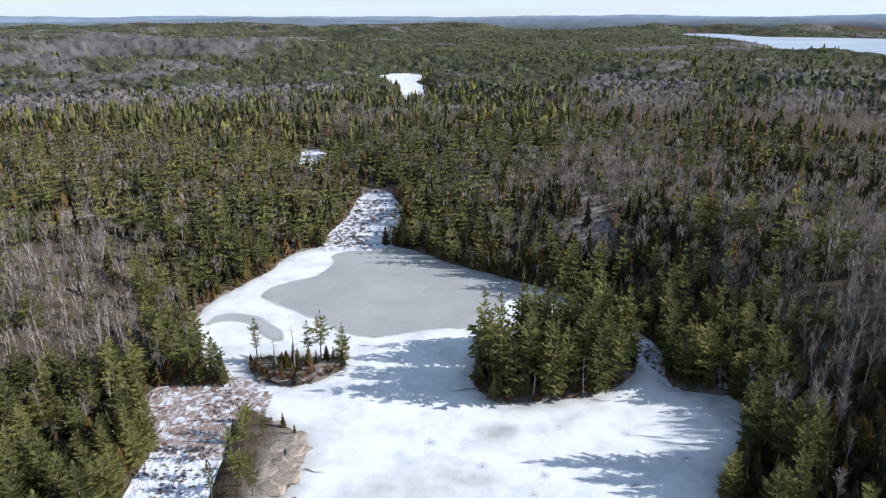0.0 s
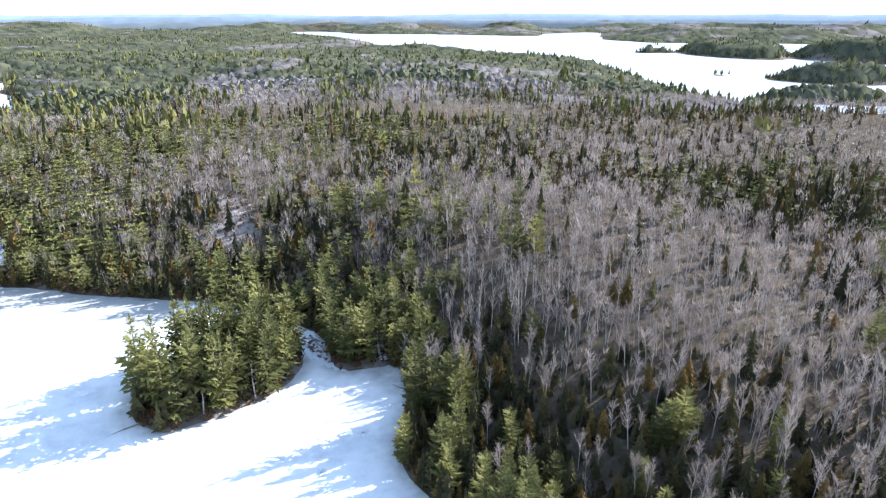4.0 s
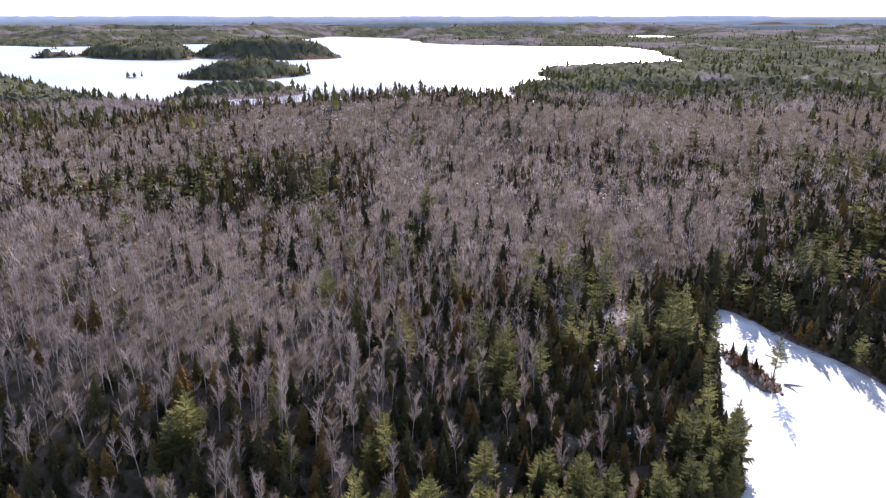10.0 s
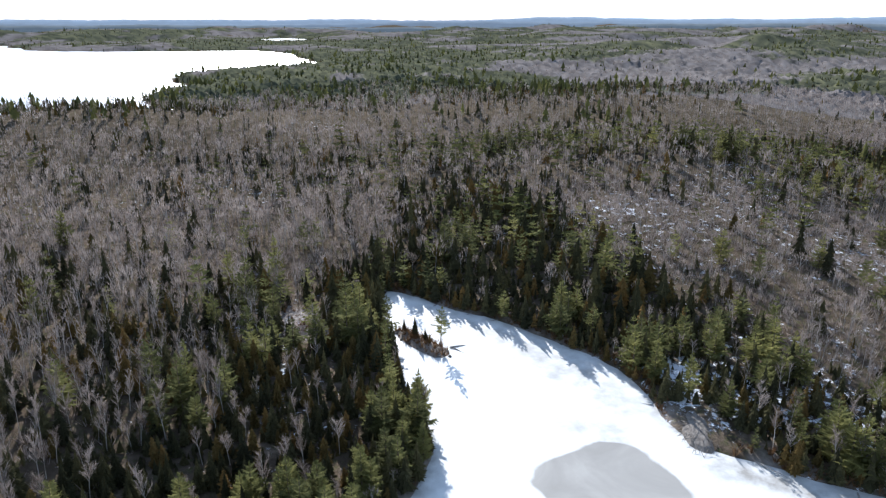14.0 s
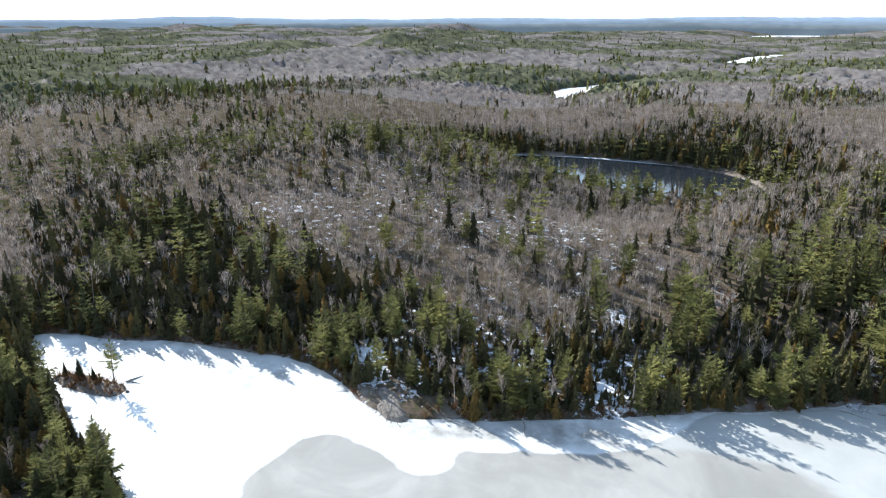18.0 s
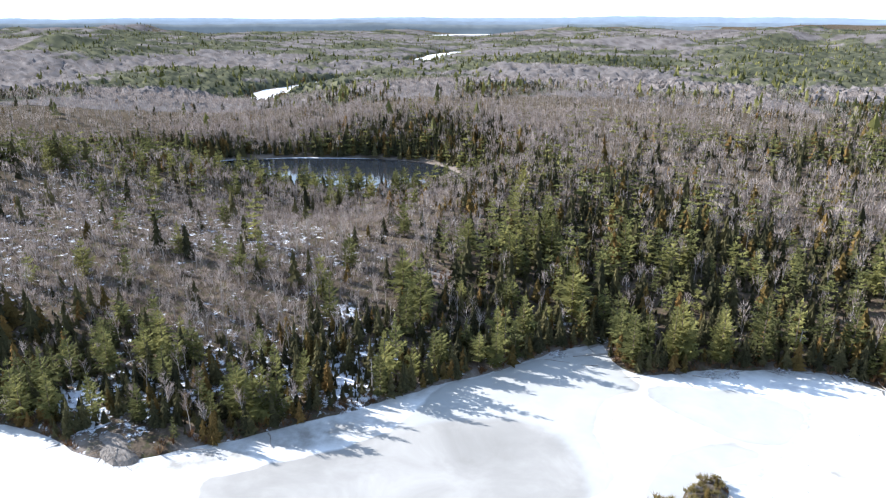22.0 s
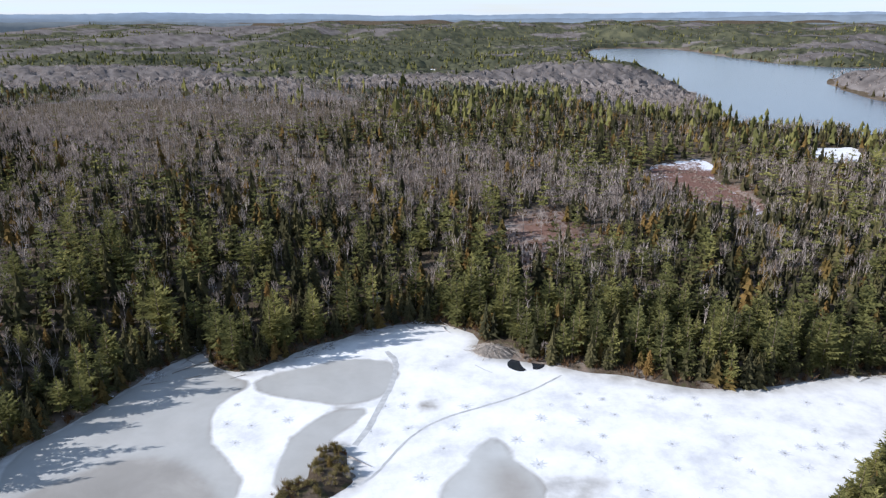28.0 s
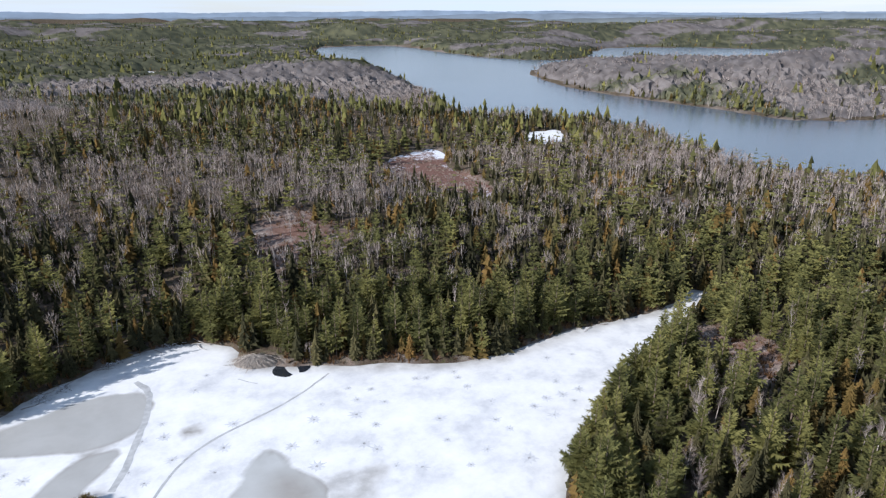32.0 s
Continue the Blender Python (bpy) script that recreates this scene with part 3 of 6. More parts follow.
for i, p in enumerate(PONDS):
    sheet("frozen_pond", [p], 8.0, 0.03 + 0.01 * i, M_ICE, "small snow-covered frozen pond", grow=10)


# the white ice left along the far bank of the pond
rim = POND[(POND[:, 1] < -228) & (POND[:, 0] > 105)]
rim = rim[np.argsort(-rim[:, 0])]
mid = POND.mean(0)
inward = (mid - rim) / np.linalg.norm(mid - rim, axis=1)[:, None]
wide_in = 0.6 + 2.6 * fbm(rim[:, 0], rim[:, 1], 18, 151, 2)
edge_in, edge_out = rim + inward * wide_in[:, None], rim - inward * 6
rv = np.concatenate([np.column_stack([edge_in, np.full(len(rim), 0.03)]), np.column_stack([edge_out, np.full(len(rim), 0.03)])])
k = np.arange(len(rim) - 1)
tagged(new("ice_rim", mesh_of("ice_rim", rv, np.stack([k, k + 1, k + 1 + len(rim), k + len(rim)], 1), M_RIM)), "white rim of old ice along the dark pond's bank", "ice", kind="structure")


# ---- trees ----
class Shape:
    """Triangles gathered in lists."""

    def __init__(self):
        self.v, self.f = [], []

    def tri(self, a, b, c):
        n = len(self.v)
        self.v += [a, b, c]
        self.f.append((n, n + 1, n + 2))

    def fan(self, centre, rim):
        n, k = len(self.v), len(rim)
        self.v += [centre, *rim]
        self.f += [(n, n + 1 + i, n + 1 + (i + 1) % k) for i in range(k)]

    def tube(self, pts, radii, sides):
        n0 = len(self.v)
        for (x, y, z), r in zip(pts, radii):
            for i in range(sides):
                a = 2 * math.pi * i / sides
                self.v.append((x + r * math.cos(a), y + r * math.sin(a), z))
        for j in range(len(pts) - 1):
            for i in range(sides):
                a, b = n0 + j * sides + i, n0 + j * sides + (i + 1) % sides
                self.f += [(a, b, b + sides), (a, b + sides, a + sides)]

    def arrays(self):
        return np.array(self.v, np.float32), np.array(self.f, np.int32)


def tuft(s, rng, x, y, z, r, lift, points, a=0.0, long=1.0, tip=0.0):
    """A domed, ragged spray of needles that points along a."""
    rim, c0, s0 = [], math.cos(a), math.sin(a)
    for i in range(points):
        b = 2 * math.pi * (i + rng.uniform(-0.2, 0.2)) / points
        k = r * (rng.uniform(0.95, 1.4) if i % 2 else rng.uniform(0.28, 0.5))
        u, v = k * long * math.cos(b), k * math.sin(b)
        rim.append((x + u * c0 - v * s0, y + u * s0 + v * c0, z - lift * rng.uniform(0.1, 0.9) + tip * u))
    s.fan((x, y, z + lift), rim)


def frond(s, rng, z0, a, length, width, rise, teeth):
    """A bough: a ragged feather of needles along a limb, its tip turned up."""
    ca, sa_ = math.cos(a), math.sin(a)

    def at(q, side, lift=0.0):
        x, y = length * q * ca - side * sa_, length * q * sa_ + side * ca
        return (x, y, z0 + rise * q * q + lift - 0.3 * abs(side))

    for k in range(teeth):
        q0, q1 = 0.15 + 0.8 * k / teeth, 0.15 + 0.8 * (k + 1) / teeth
        body = math.sin(math.pi * min(1, 0.2 + 0.72 * (q0 + q1) / 2)) * width
        for side in (1, -1):
            w = side * body * rng.uniform(0.6, 1.4)
            s.tri(at(q0 - 0.03, 0, 0.004), at(q1 + rng.uniform(0.05, 0.2), w, rng.uniform(-0.006, 0.01)), at(q1 + 0.02, 0, 0.004))
    s.tri(at(0.75, 0.16 * width), at(1.12, 0, 0.005), at(0.75, -0.16 * width))


def pine(rng, whorls, limbs, teeth, trunk_sides=6, low=None, wide=0.2, thick=0.26):
    """White pine, 1 unit high: uneven layers of upswept boughs with tufts at their ends."""
    t, c = Shape(), Shape()
    lean = rng.uniform(-0.02, 0.02)
    t.tube([(0, 0, -0.03), (lean * 0.4, 0, 0.45), (lean, 0, 0.97)], [0.015, 0.010, 0.002], trunk_sides)
    low = low or rng.uniform(0.06, 0.22)
    wide = wide * rng.uniform(0.85, 1.15)
    for w in range(whorls):
        u = min(max((w + rng.uniform(-0.3, 0.3)) / (whorls - 1), 0), 1)
        z0 = low + (0.94 - low) * u
        belly = 0.62 + 0.38 * min(1, u / 0.3)
        reach = (wide * belly * (1 - u) ** 0.65 + 0.02) * rng.uniform(0.62, 1.15)
        a0 = rng.uniform(0, 6.3)
        for i in range(limbs):
            a = a0 + 2 * math.pi * (i + rng.uniform(-0.35, 0.35)) / limbs
            length = reach * rng.uniform(0.6, 1.25)
            rise = length * (rng.uniform(-0.05, 0.25) + 0.4 * u)
            width = thick * length * rng.uniform(0.75, 1.25) + 0.008
            zb = z0 + rng.uniform(-0.012, 0.012)
            frond(c, rng, zb, a, length, width, rise, teeth)
    for k in range(2):
        tuft(c, rng, lean, 0, 0.955 + 0.02 * k, 0.03 - 0.008 * k, 0.03, 5)
    return t.arrays(), c.arrays()


def far_pine(rng, whorls, limbs, clumps, points, trunk_sides=6, wide=0.2):
    """White pine for the middle distance, 1 unit high: layers of level boughs, each bough a flat clump of needles."""
    t, c = Shape(), Shape()
    lean = rng.uniform(-0.02, 0.02)
    t.tube([(0, 0, -0.03), (lean * 0.4, 0, 0.45), (lean, 0, 0.97)], [0.016, 0.011, 0.002], trunk_sides)
    low = rng.uniform(0.08, 0.24)
    wide = wide * rng.uniform(0.85, 1.15)
    for w in range(whorls):
        u = min(max((w + rng.uniform(-0.25, 0.25)) / (whorls - 1), 0), 1)
        z0 = low + (0.93 - low) * u
        belly = 0.6 + 0.4 * min(1, u / 0.3)
        reach = (wide * belly * (1 - u) ** 0.6 + 0.025) * rng.uniform(0.7, 1.15)
        a0, n = rng.uniform(0, 6.3), max(3, round(limbs * (1 - 0.45 * u)))
        for i in range(n):
            a = a0 + 2 * math.pi * (i + rng.uniform(-0.35, 0.35)) / n
            length = reach * rng.uniform(0.55, 1.25)
            rise = length * (rng.uniform(-0.08, 0.2) + 0.4 * u)
            zb = z0 + rng.uniform(-0.014, 0.014)
            for k in range(clumps):
                q = 0.62 if clumps == 1 else 0.42 + 0.5 * k / (clumps - 1)
                r = (0.34 if clumps > 1 else 0.5) * length * rng.uniform(0.8, 1.2) + 0.012
                x, y = lean * z0 + length * q * math.cos(a), length * q * math.sin(a)
                tuft(c, rng, x, y, zb + rise * q * q, r, 0.016 + 0.14 * r, points, a, 1.25, 0.12 + 0.2 * u)
    for k in range(2):
        tuft(c, rng, lean, 0, 0.945 + 0.025 * k, 0.036 - 0.012 * k, 0.03, 6)
    return t.arrays(), c.arrays()


def spruce(rng, whorls, sprays, width, low=0.04, round_top=1.0, trunk_sides=5, fold=True):
    """A narrow conifer, 1 unit high, of drooping pointed sprays."""
    t, c = Shape(), Shape()
    t.tube([(0, 0, -0.03), (0, 0, 0.5), (0, 0, 0.98)], [0.014, 0.009, 0.001], trunk_sides)
    for w in range(whorls):
        u = w / (whorls - 1)
        z0 = low + (0.985 - low) * u
        reach = width * ((1 - u) ** round_top) * rng.uniform(0.8, 1.12) + 0.008
        if w == 0:
            reach *= 0.7
        a0, n = rng.uniform(0, 6.3), max(4, round(sprays * (1 - 0.5 * u)))
        step = (0.98 - low) / whorls
        for i in range(n):
            a = a0 + 2 * math.pi * (i + rng.uniform(-0.25, 0.25)) / n
            length = reach * rng.uniform(0.7, 1.2)
            half = 0.62 * math.pi * reach / n * rng.uniform(0.9, 1.4)
            ca, sa_ = math.cos(a), math.sin(a)
            root = (0, 0, z0 + step * 0.9)
            tip = (length * ca, length * sa_, z0 - step * rng.uniform(0.1, 0.7))
            mx, my, mz = length * 0.62 * ca, length * 0.62 * sa_, z0 - step * 0.25
            left = (mx - half * sa_, my + half * ca, mz - step * 0.35)
            right = (mx + half * sa_, my - half * ca, mz - step * 0.35)
            if fold:
                ridge = (mx, my, mz + step * 0.3)
                c.tri(root, left, ridge)
                c.tri(left, tip, ridge)
                c.tri(tip, right, ridge)
                c.tri(right, root, ridge)
            else:
                c.tri(root, left, tip)
                c.tri(tip, right, root)
    return t.arrays(), c.arrays()


def birch(rng, limbs, twigs, trunk_sides, twig_width, stems=1):
    """A bare birch or aspen, 1 unit high: pale slender stem, limbs that rise in narrow forks, a haze of brown twigs."""
    t, c = Shape(), Shape()
    for s in range(stems):
        lx, ly = rng.uniform(-0.10, 0.10) * (1 + (stems > 1)), rng.uniform(-0.10, 0.10) * (1 + (stems > 1))
        bx, by = rng.uniform(-0.02, 0.02) * (stems > 1), rng.uniform(-0.02, 0.02) * (stems > 1)
        top = rng.uniform(0.84, 0.95)
        bend = rng.uniform(0.15, 0.45)
        forks = sorted(rng.uniform(0.4, 0.95) for _ in range(limbs))
        levels = [-0.02, 0.3] + [u * top for u in forks] + [top]
        line = [(bx + lx * (u / top) ** (1 + bend), by + ly * (u / top) ** (1 + bend), u) if u > 0 else (bx, by, u) for u in levels]
        n0 = len(t.v)
        t.tube(line, [0.0095 * (1 - 0.82 * max(u, 0) / top) for u in levels], trunk_sides)
        for i, u in enumerate(forks):
            x0, y0, z0 = line[i + 2]
            a, length = rng.uniform(0, 6.3), rng.uniform(0.16, 0.34) * (1.2 - 0.65 * u)
            out, up = length * rng.uniform(0.3, 0.65), length * rng.uniform(0.75, 1.1)
            ex, ey, ez = x0 + out * math.cos(a), y0 + out * math.sin(a), min(z0 + up, 1.0)
            ring, tip = n0 + (i + 2) * trunk_sides, len(t.v)
            k = round(a / 6.2832 * trunk_sides)
            t.v.append((ex, ey, ez))
            t.f += [(ring + k % trunk_sides, ring + (k + 1) % trunk_sides, tip), (ring + (k - 1) % trunk_sides, ring + (k + 1) % trunk_sides, tip)]
            for k in range(twigs):
                q = rng.uniform(0.2, 1.0)
                sx, sy, sz = x0 + (ex - x0) * q, y0 + (ey - y0) * q, z0 + (ez - z0) * q
                b, ln = a + rng.uniform(-2.0, 2.0), rng.uniform(0.05, 0.14)
                o = ln * rng.uniform(0.3, 0.85)
                tip = (sx + o * math.cos(b), sy + o * math.sin(b), sz + ln * rng.uniform(0.2, 1.0))
                h = twig_width * rng.uniform(0.6, 1.3)
                g = rng.uniform(0, 6.3)
                c.tri((sx - h * math.cos(g), sy - h * math.sin(g), sz), (sx + h * math.cos(g), sy + h * math.sin(g), sz), tip)
    return t.arrays(), c.arrays()


def puff(rng, twigs, width, forks=0, stem=0.011):
    """A bare broadleaf tree seen from afar, 1 unit high: a pale stem, a few pale forks and a rounded haze of twigs."""
    t, c = Shape(), Shape()
    lx, ly = rng.uniform(-0.08, 0.08), rng.uniform(-0.08, 0.08)
    g, wide = rng.uniform(0, 6.3), rng.uniform(0.17, 0.29)
    for turn in ((0, 1.57) if forks else (0,)):
        u, v = stem * math.cos(g + turn), stem * math.sin(g + turn)
        t.tri((-u, -v, -0.02), (u, v, -0.02), (lx, ly, 0.86))
    for i in range(forks):
        q, a = rng.uniform(0.4, 0.72), rng.uniform(0, 6.3)
        out, w = rng.uniform(0.08, 0.2), stem * 0.6
        x0, y0 = lx * q, ly * q
        t.tri((x0 - w * math.sin(a), y0 + w * math.cos(a), 0.86 * q), (x0 + w * math.sin(a), y0 - w * math.cos(a), 0.86 * q + w),
              (x0 + out * math.cos(a), y0 + out * math.sin(a), min(0.97, 0.86 * q + rng.uniform(0.2, 0.4))))
    for i in range(twigs):
        a, q = rng.uniform(0, 6.3), math.sqrt(rng.uniform(0, 1))
        top = 0.55 + 0.43 * math.sqrt(1 - 0.95 * q * q) * rng.uniform(0.7, 1.05)
        tip = (lx + wide * q * math.cos(a), ly + wide * q * math.sin(a), top)
        drop, back = rng.uniform(0.07, 0.2), rng.uniform(0.55, 0.85)
        mx, my, mz = lx + wide * q * back * math.cos(a), ly + wide * q * back * math.sin(a), top - drop
        h, g = width * rng.uniform(0.6, 1.3), rng.uniform(0, 6.3)
        c.tri((mx - h * math.cos(g), my - h * math.sin(g), mz), (mx + h * math.cos(g), my + h * math.sin(g), mz + h * 0.5), tip)
    return t.arrays(), c.arrays()


def shrub(rng, stems, width):
    """A low bush of bare stems, 1 unit high."""
    c = Shape()
    for i in range(stems):
        a, o, g = rng.uniform(0, 6.3), rng.uniform(0.1, 0.8), rng.uniform(0, 6.3)
        x, y = 0.25 * o * math.cos(a), 0.25 * o * math.sin(a)
        h = width * rng.uniform(0.6, 1.4)
        c.tri((x - h * math.cos(g), y - h * math.sin(g), -0.03), (x + h * math.cos(g), y + h * math.sin(g), -0.03),
              (o * math.cos(a), o * math.sin(a), rng.uniform(0.5, 1.05)))
    empty = (np.zeros((0, 3), np.float32), np.zeros((0, 3), np.int32))
    return empty, c.arrays()


def spire(rng, tiers, points, width, round_top=1.0, low=0.03):
    """A conifer for the middle distance, 1 unit high: stacked ragged skirts."""
    c = Shape()
    for w in range(tiers):
        u = w / tiers
        z0 = low + (0.97 - low) * u
        reach = width * (1 - u) ** round_top * rng.uniform(0.85, 1.15) + 0.01
        a0, rim = rng.uniform(0, 6.3), []
        for i in range(points):
            a = a0 + 2 * math.pi * (i + rng.uniform(-0.25, 0.25)) / points
            k = reach * (rng.uniform(0.95, 1.35) if i % 2 else rng.uniform(0.35, 0.65))
            rim.append((k * math.cos(a), k * math.sin(a), z0 + rng.uniform(-0.5, 0.5) * 0.35 / tiers))
        c.fan((rng.uniform(-0.01, 0.01), rng.uniform(-0.01, 0.01), min(1.0, z0 + 1.75 * (0.97 - low) / tiers)), rim)
    return NOTHING, c.arrays()


NOTHING = (np.zeros((0, 3), np.float32), np.zeros((0, 3), np.int32))


def bare_stem(form):
    """The same form with no stem, for far off."""
    return NOTHING, form[1]


rng = random.Random(7)
# forms of each kind: single trees, close stands, then woods farther and farther off
KINDS = {
    "white_pine": dict(mats=(M_BARK, M_PINE), high=(5.2, 11), label="tall white pine with tiered yellow-green boughs", lods=[
        [pine(rng, 13, 8, 7, wide=0.28, thick=0.36) for _ in range(8)], [pine(rng, 10, 7, 3, 3, wide=0.27, thick=0.44) for _ in range(6)], [bare_stem(far_pine(rng, 5, 4, 1, 6, 3, wide=0.25)) for _ in range(6)],
        [spire(rng, 3, 5, 0.25, 0.5, 0.1) for _ in range(4)], [spire(rng, 2, 4, 0.26, 0.5, 0.12) for _ in range(3)],
        [spire(rng, 1, 5, 0.28, 0.7, 0.1) for _ in range(3)], [bare_stem(pine(rng, 7, 6, 2, 3, wide=0.26, thick=0.5)) for _ in range(6)]]),
    "spruce": dict(mats=(M_BARK, M_SPRUCE), high=(3.6, 9.2), label="dark narrow spruce with drooping sprays", lods=[
        [spruce(rng, 21, 13, 0.235, fold=False) for _ in range(5)], [spruce(rng, 11, 8, 0.25, trunk_sides=3, fold=False) for _ in range(5)],
        [spire(rng, 5, 7, 0.225) for _ in range(4)], [spire(rng, 3, 5, 0.22) for _ in range(4)], [spire(rng, 2, 4, 0.21) for _ in range(3)],
        [spire(rng, 1, 4, 0.24) for _ in range(3)], [spire(rng, 8, 8, 0.215) for _ in range(5)]]),
    "cedar": dict(mats=(M_BARK, M_CEDAR), high=(3.0, 7.2), label="dense olive-brown cedar at the wood's edge", lods=[
        [spruce(rng, 18, 12, 0.25, 0.02, 0.6, fold=False) for _ in range(5)], [spruce(rng, 9, 7, 0.255, 0.02, 0.65, 3, False) for _ in range(4)],
        [spire(rng, 5, 7, 0.28, 0.65) for _ in range(4)], [spire(rng, 3, 5, 0.26, 0.65) for _ in range(3)], [spire(rng, 2, 4, 0.28, 0.65) for _ in range(3)],
        [spire(rng, 1, 4, 0.31, 0.65) for _ in range(3)], [spire(rng, 7, 8, 0.25, 0.65) for _ in range(4)]]),
    "birch": dict(mats=(M_BIRCH, M_TWIG), high=(4.9, 8.8), label="bare pale birch with fine grey twigs", lods=[
        [birch(rng, 15, 30, 4, 0.0028) for _ in range(7)], [birch(rng, 9, 14, 3, 0.0042) for _ in range(5)],
        [puff(rng, 18, 0.0165, 3, 0.0095) for _ in range(6)], [puff(rng, 11, 0.021, 1, 0.010) for _ in range(5)], [puff(rng, 5, 0.045, 0, 0.008) for _ in range(4)],
        [puff(rng, 3, 0.085, 0, 0.008) for _ in range(3)], [puff(rng, 40, 0.0088, 7, 0.0085) for _ in range(8)]]),
}


def conifers(x, y, d):
    """The share of evergreens, 0 to 1."""
    q = np.hypot(x, y) + 1
    far = smooth(260, 600, q)
    c = 0.46 + 1.5 * (1 - 0.6 * far) * (fbm(x, y, 55, 101, 3) - 0.5) + far * (0.1 + 1.7 * (fbm(x, y, 240, 103, 3) - 0.5) + 2.0 * (fbm(x, y, 75, 107, 3) - 0.5))
    c = c + 0.45 * (1 - smooth(3, 30, d))
    c = c - 0.1 * smooth(0.1, 0.7, -y / q) * smooth(260, 480, q) + 0.17 * smooth(0.6, 0.95, y / q) * far
    c = c + far * (0.06 + 0.9 * (fbm(x, y, 32, 113, 2) - 0.5))
    south = smooth(0.72, 0.9, -y / q) * (1 - smooth(-60, 60, x)) * smooth(220, 330, q)  # a close mosaic of dark and pale stands
    c = c + south * (0.3 + 1.3 * (fbm(x, y, 32, 109, 2) - 0.5))
    c = np.where(outside(ISLAND, x, y, 10) < 0, 1.0, c)
    for cx, cy, r, k in WOODS:
        c = c + k * np.exp(-((x - cx) ** 2 + (y - cy) ** 2) / (2 * r * r))
    home = np.exp(-((x + 112) ** 2 + (y + 55) ** 2) / 2500)  # the point of close evergreens
    return np.clip(c, 0.10 - 0.08 * smooth(260, 400, q), 0.78 + 0.15 * home + 0.18 * np.maximum(1 - smooth(4, 14, d), smooth(300, 500, q)))


# darker and paler woods: x, y, spread, more or fewer evergreens
WOODS = [(0, -190, 35, -0.05), (-12, -148, 24, 0.3), (84, 98, 24, -0.6), (104, 76, 24, -0.25), (125, 110, 30, -0.25), (90, 240, 40, -0.35), (-83, 138, 13, -1.0), (-80, 151, 9, -0.8),
         (30, -108, 14, 0.6), (165, -278, 30, 0.4), (110, -270, 30, 0.4), (30, -122, 14, 0.5), (150, -285, 30, 0.4), (150, 90, 70, -0.1), (230, 60, 110, -0.05), (110, -130, 30, -0.4),
         (-75, 130, 40, 0.35), (0, 260, 60, 0.3), (60, 160, 30, 0.4), (20, -150, 40, 0.15), (-80, -130, 50, 0.1), (-110, -30, 50, 0.4)]
WOODS += [(-100, -65, 40, 0.4), (-190, -120, 60, 0.05), (-160, -200, 50, -0.1), (-60, -190, 40, -0.25), (58, 55, 22, 0.2), (90, 14, 20, 0.4), (-150, 230, 80, 0.2), (150, -110, 40, -0.3), (120, -150, 30, -0.4),
          (160, -140, 25, -0.3), (75, -160, 25, -0.3), (600, -350, 200, -0.3), (1050, 560, 150, 0.5), (1060, 830, 150, 0.5), (692, 395, 90, 0.6), (510, 305, 60, 0.6)]
WOODS += [(-373, 1033, 110, -0.4), (-306, 1733, 200, -0.4), (-258, 464, 40, -0.6), (-188, 537, 50, -0.6), (-262, 609, 60, -0.4), (-42, 383, 18, -0.4), (-147, 335, 30, 0.4),
          (-88, 353, 25, 0.4), (-62, 932, 120, 0.5), (123, 928, 130, 0.4), (379, 924, 100, 0.5), (250, 603, 45, -0.4), (124, 579, 40, -0.3), (114, 382, 30, -0.5), (208, 381, 30, -0.5),
          (42, 447, 35, 0.4), (453, 2669, 400, 0.4), (-1266, 2759, 400, 0.4), (674, 1177, 120, 0.8), (594, 681, 60, 0.5), (461, 456, 40, -0.5), (317, 419, 45, -0.4)]
WOODS += [(185, 346, 25, -0.4), (322, 316, 30, -0.4), (598, 1073, 90, 0.7), (584, 719, 70, 0.7), (357, 515, 40, -0.6), (337, 306, 35, -0.5), (397, 194, 50, -0.5), (200, 316, 30, -0.5),
          (573, 204, 25, 0.4), (284, 168, 35, -0.5), (640, -131, 80, 0.6), (555, -173, 60, 0.5), (515, 51, 25, 0.4), (337, 120, 40, -0.5), (368, -51, 40, -0.4), (1327, -264, 250, 0.3),
          (574, -188, 80, 0.5), (482, -291, 60, -0.3), (410, -289, 50, 0.6), (443, -206, 40, 0.6), (696, -417, 120, -0.4), (300, -155, 20, 0.5), (341, -295, 30, -0.6)]
WOODS += [(565, -329, 70, -0.6), (521, -459, 60, 0.5), (521, -565, 80, 0.3), (317, -355, 50, -0.8), (318, -237, 35, -0.8), (244, -382, 30, 0.8), (186, -382, 35, -0.8), (154, -398, 25, 0.9),
          (137, -448, 25, 0.8), (170, -575, 60, -0.8), (274, -609, 70, 0.5), (101, -379, 30, -0.8), (192, -300, 22, -0.6), (237, -191, 14, 0.7), (224, -224, 12, 0.7), (214, -448, 60, -0.7),
          (49, -342, 45, -1.0), (83, -427, 50, -0.6), (-32, -358, 25, -0.5), (15, -472, 60, 0.4), (-115, -498, 50, 0.4), (-85, -360, 30, 0.4)]
WOODS += [(-162, -543, 50, -0.4), (21, -649, 90, -0.3), (-96, -820, 110, 0.2), (-128, -527, 80, -0.5), (-280, -546, 80, -0.7), (-54, -428, 50, -0.4), (-131, -357, 50, 0.4), (-178, -385, 40, 0.4),
          (-96, -724, 110, 0.2), (-15, -550, 60, -0.5), (-6, -332, 25, -0.4), (-84, -304, 30, 0.4), (-197, -266, 30, 0.5), (-238, -186, 25, -0.4), (-4, -1104, 250, 0.25), (-288, -457, 25, 0.9),
          (-312, -1088, 200, 0.3), (-600, -350, 230, -0.2)]

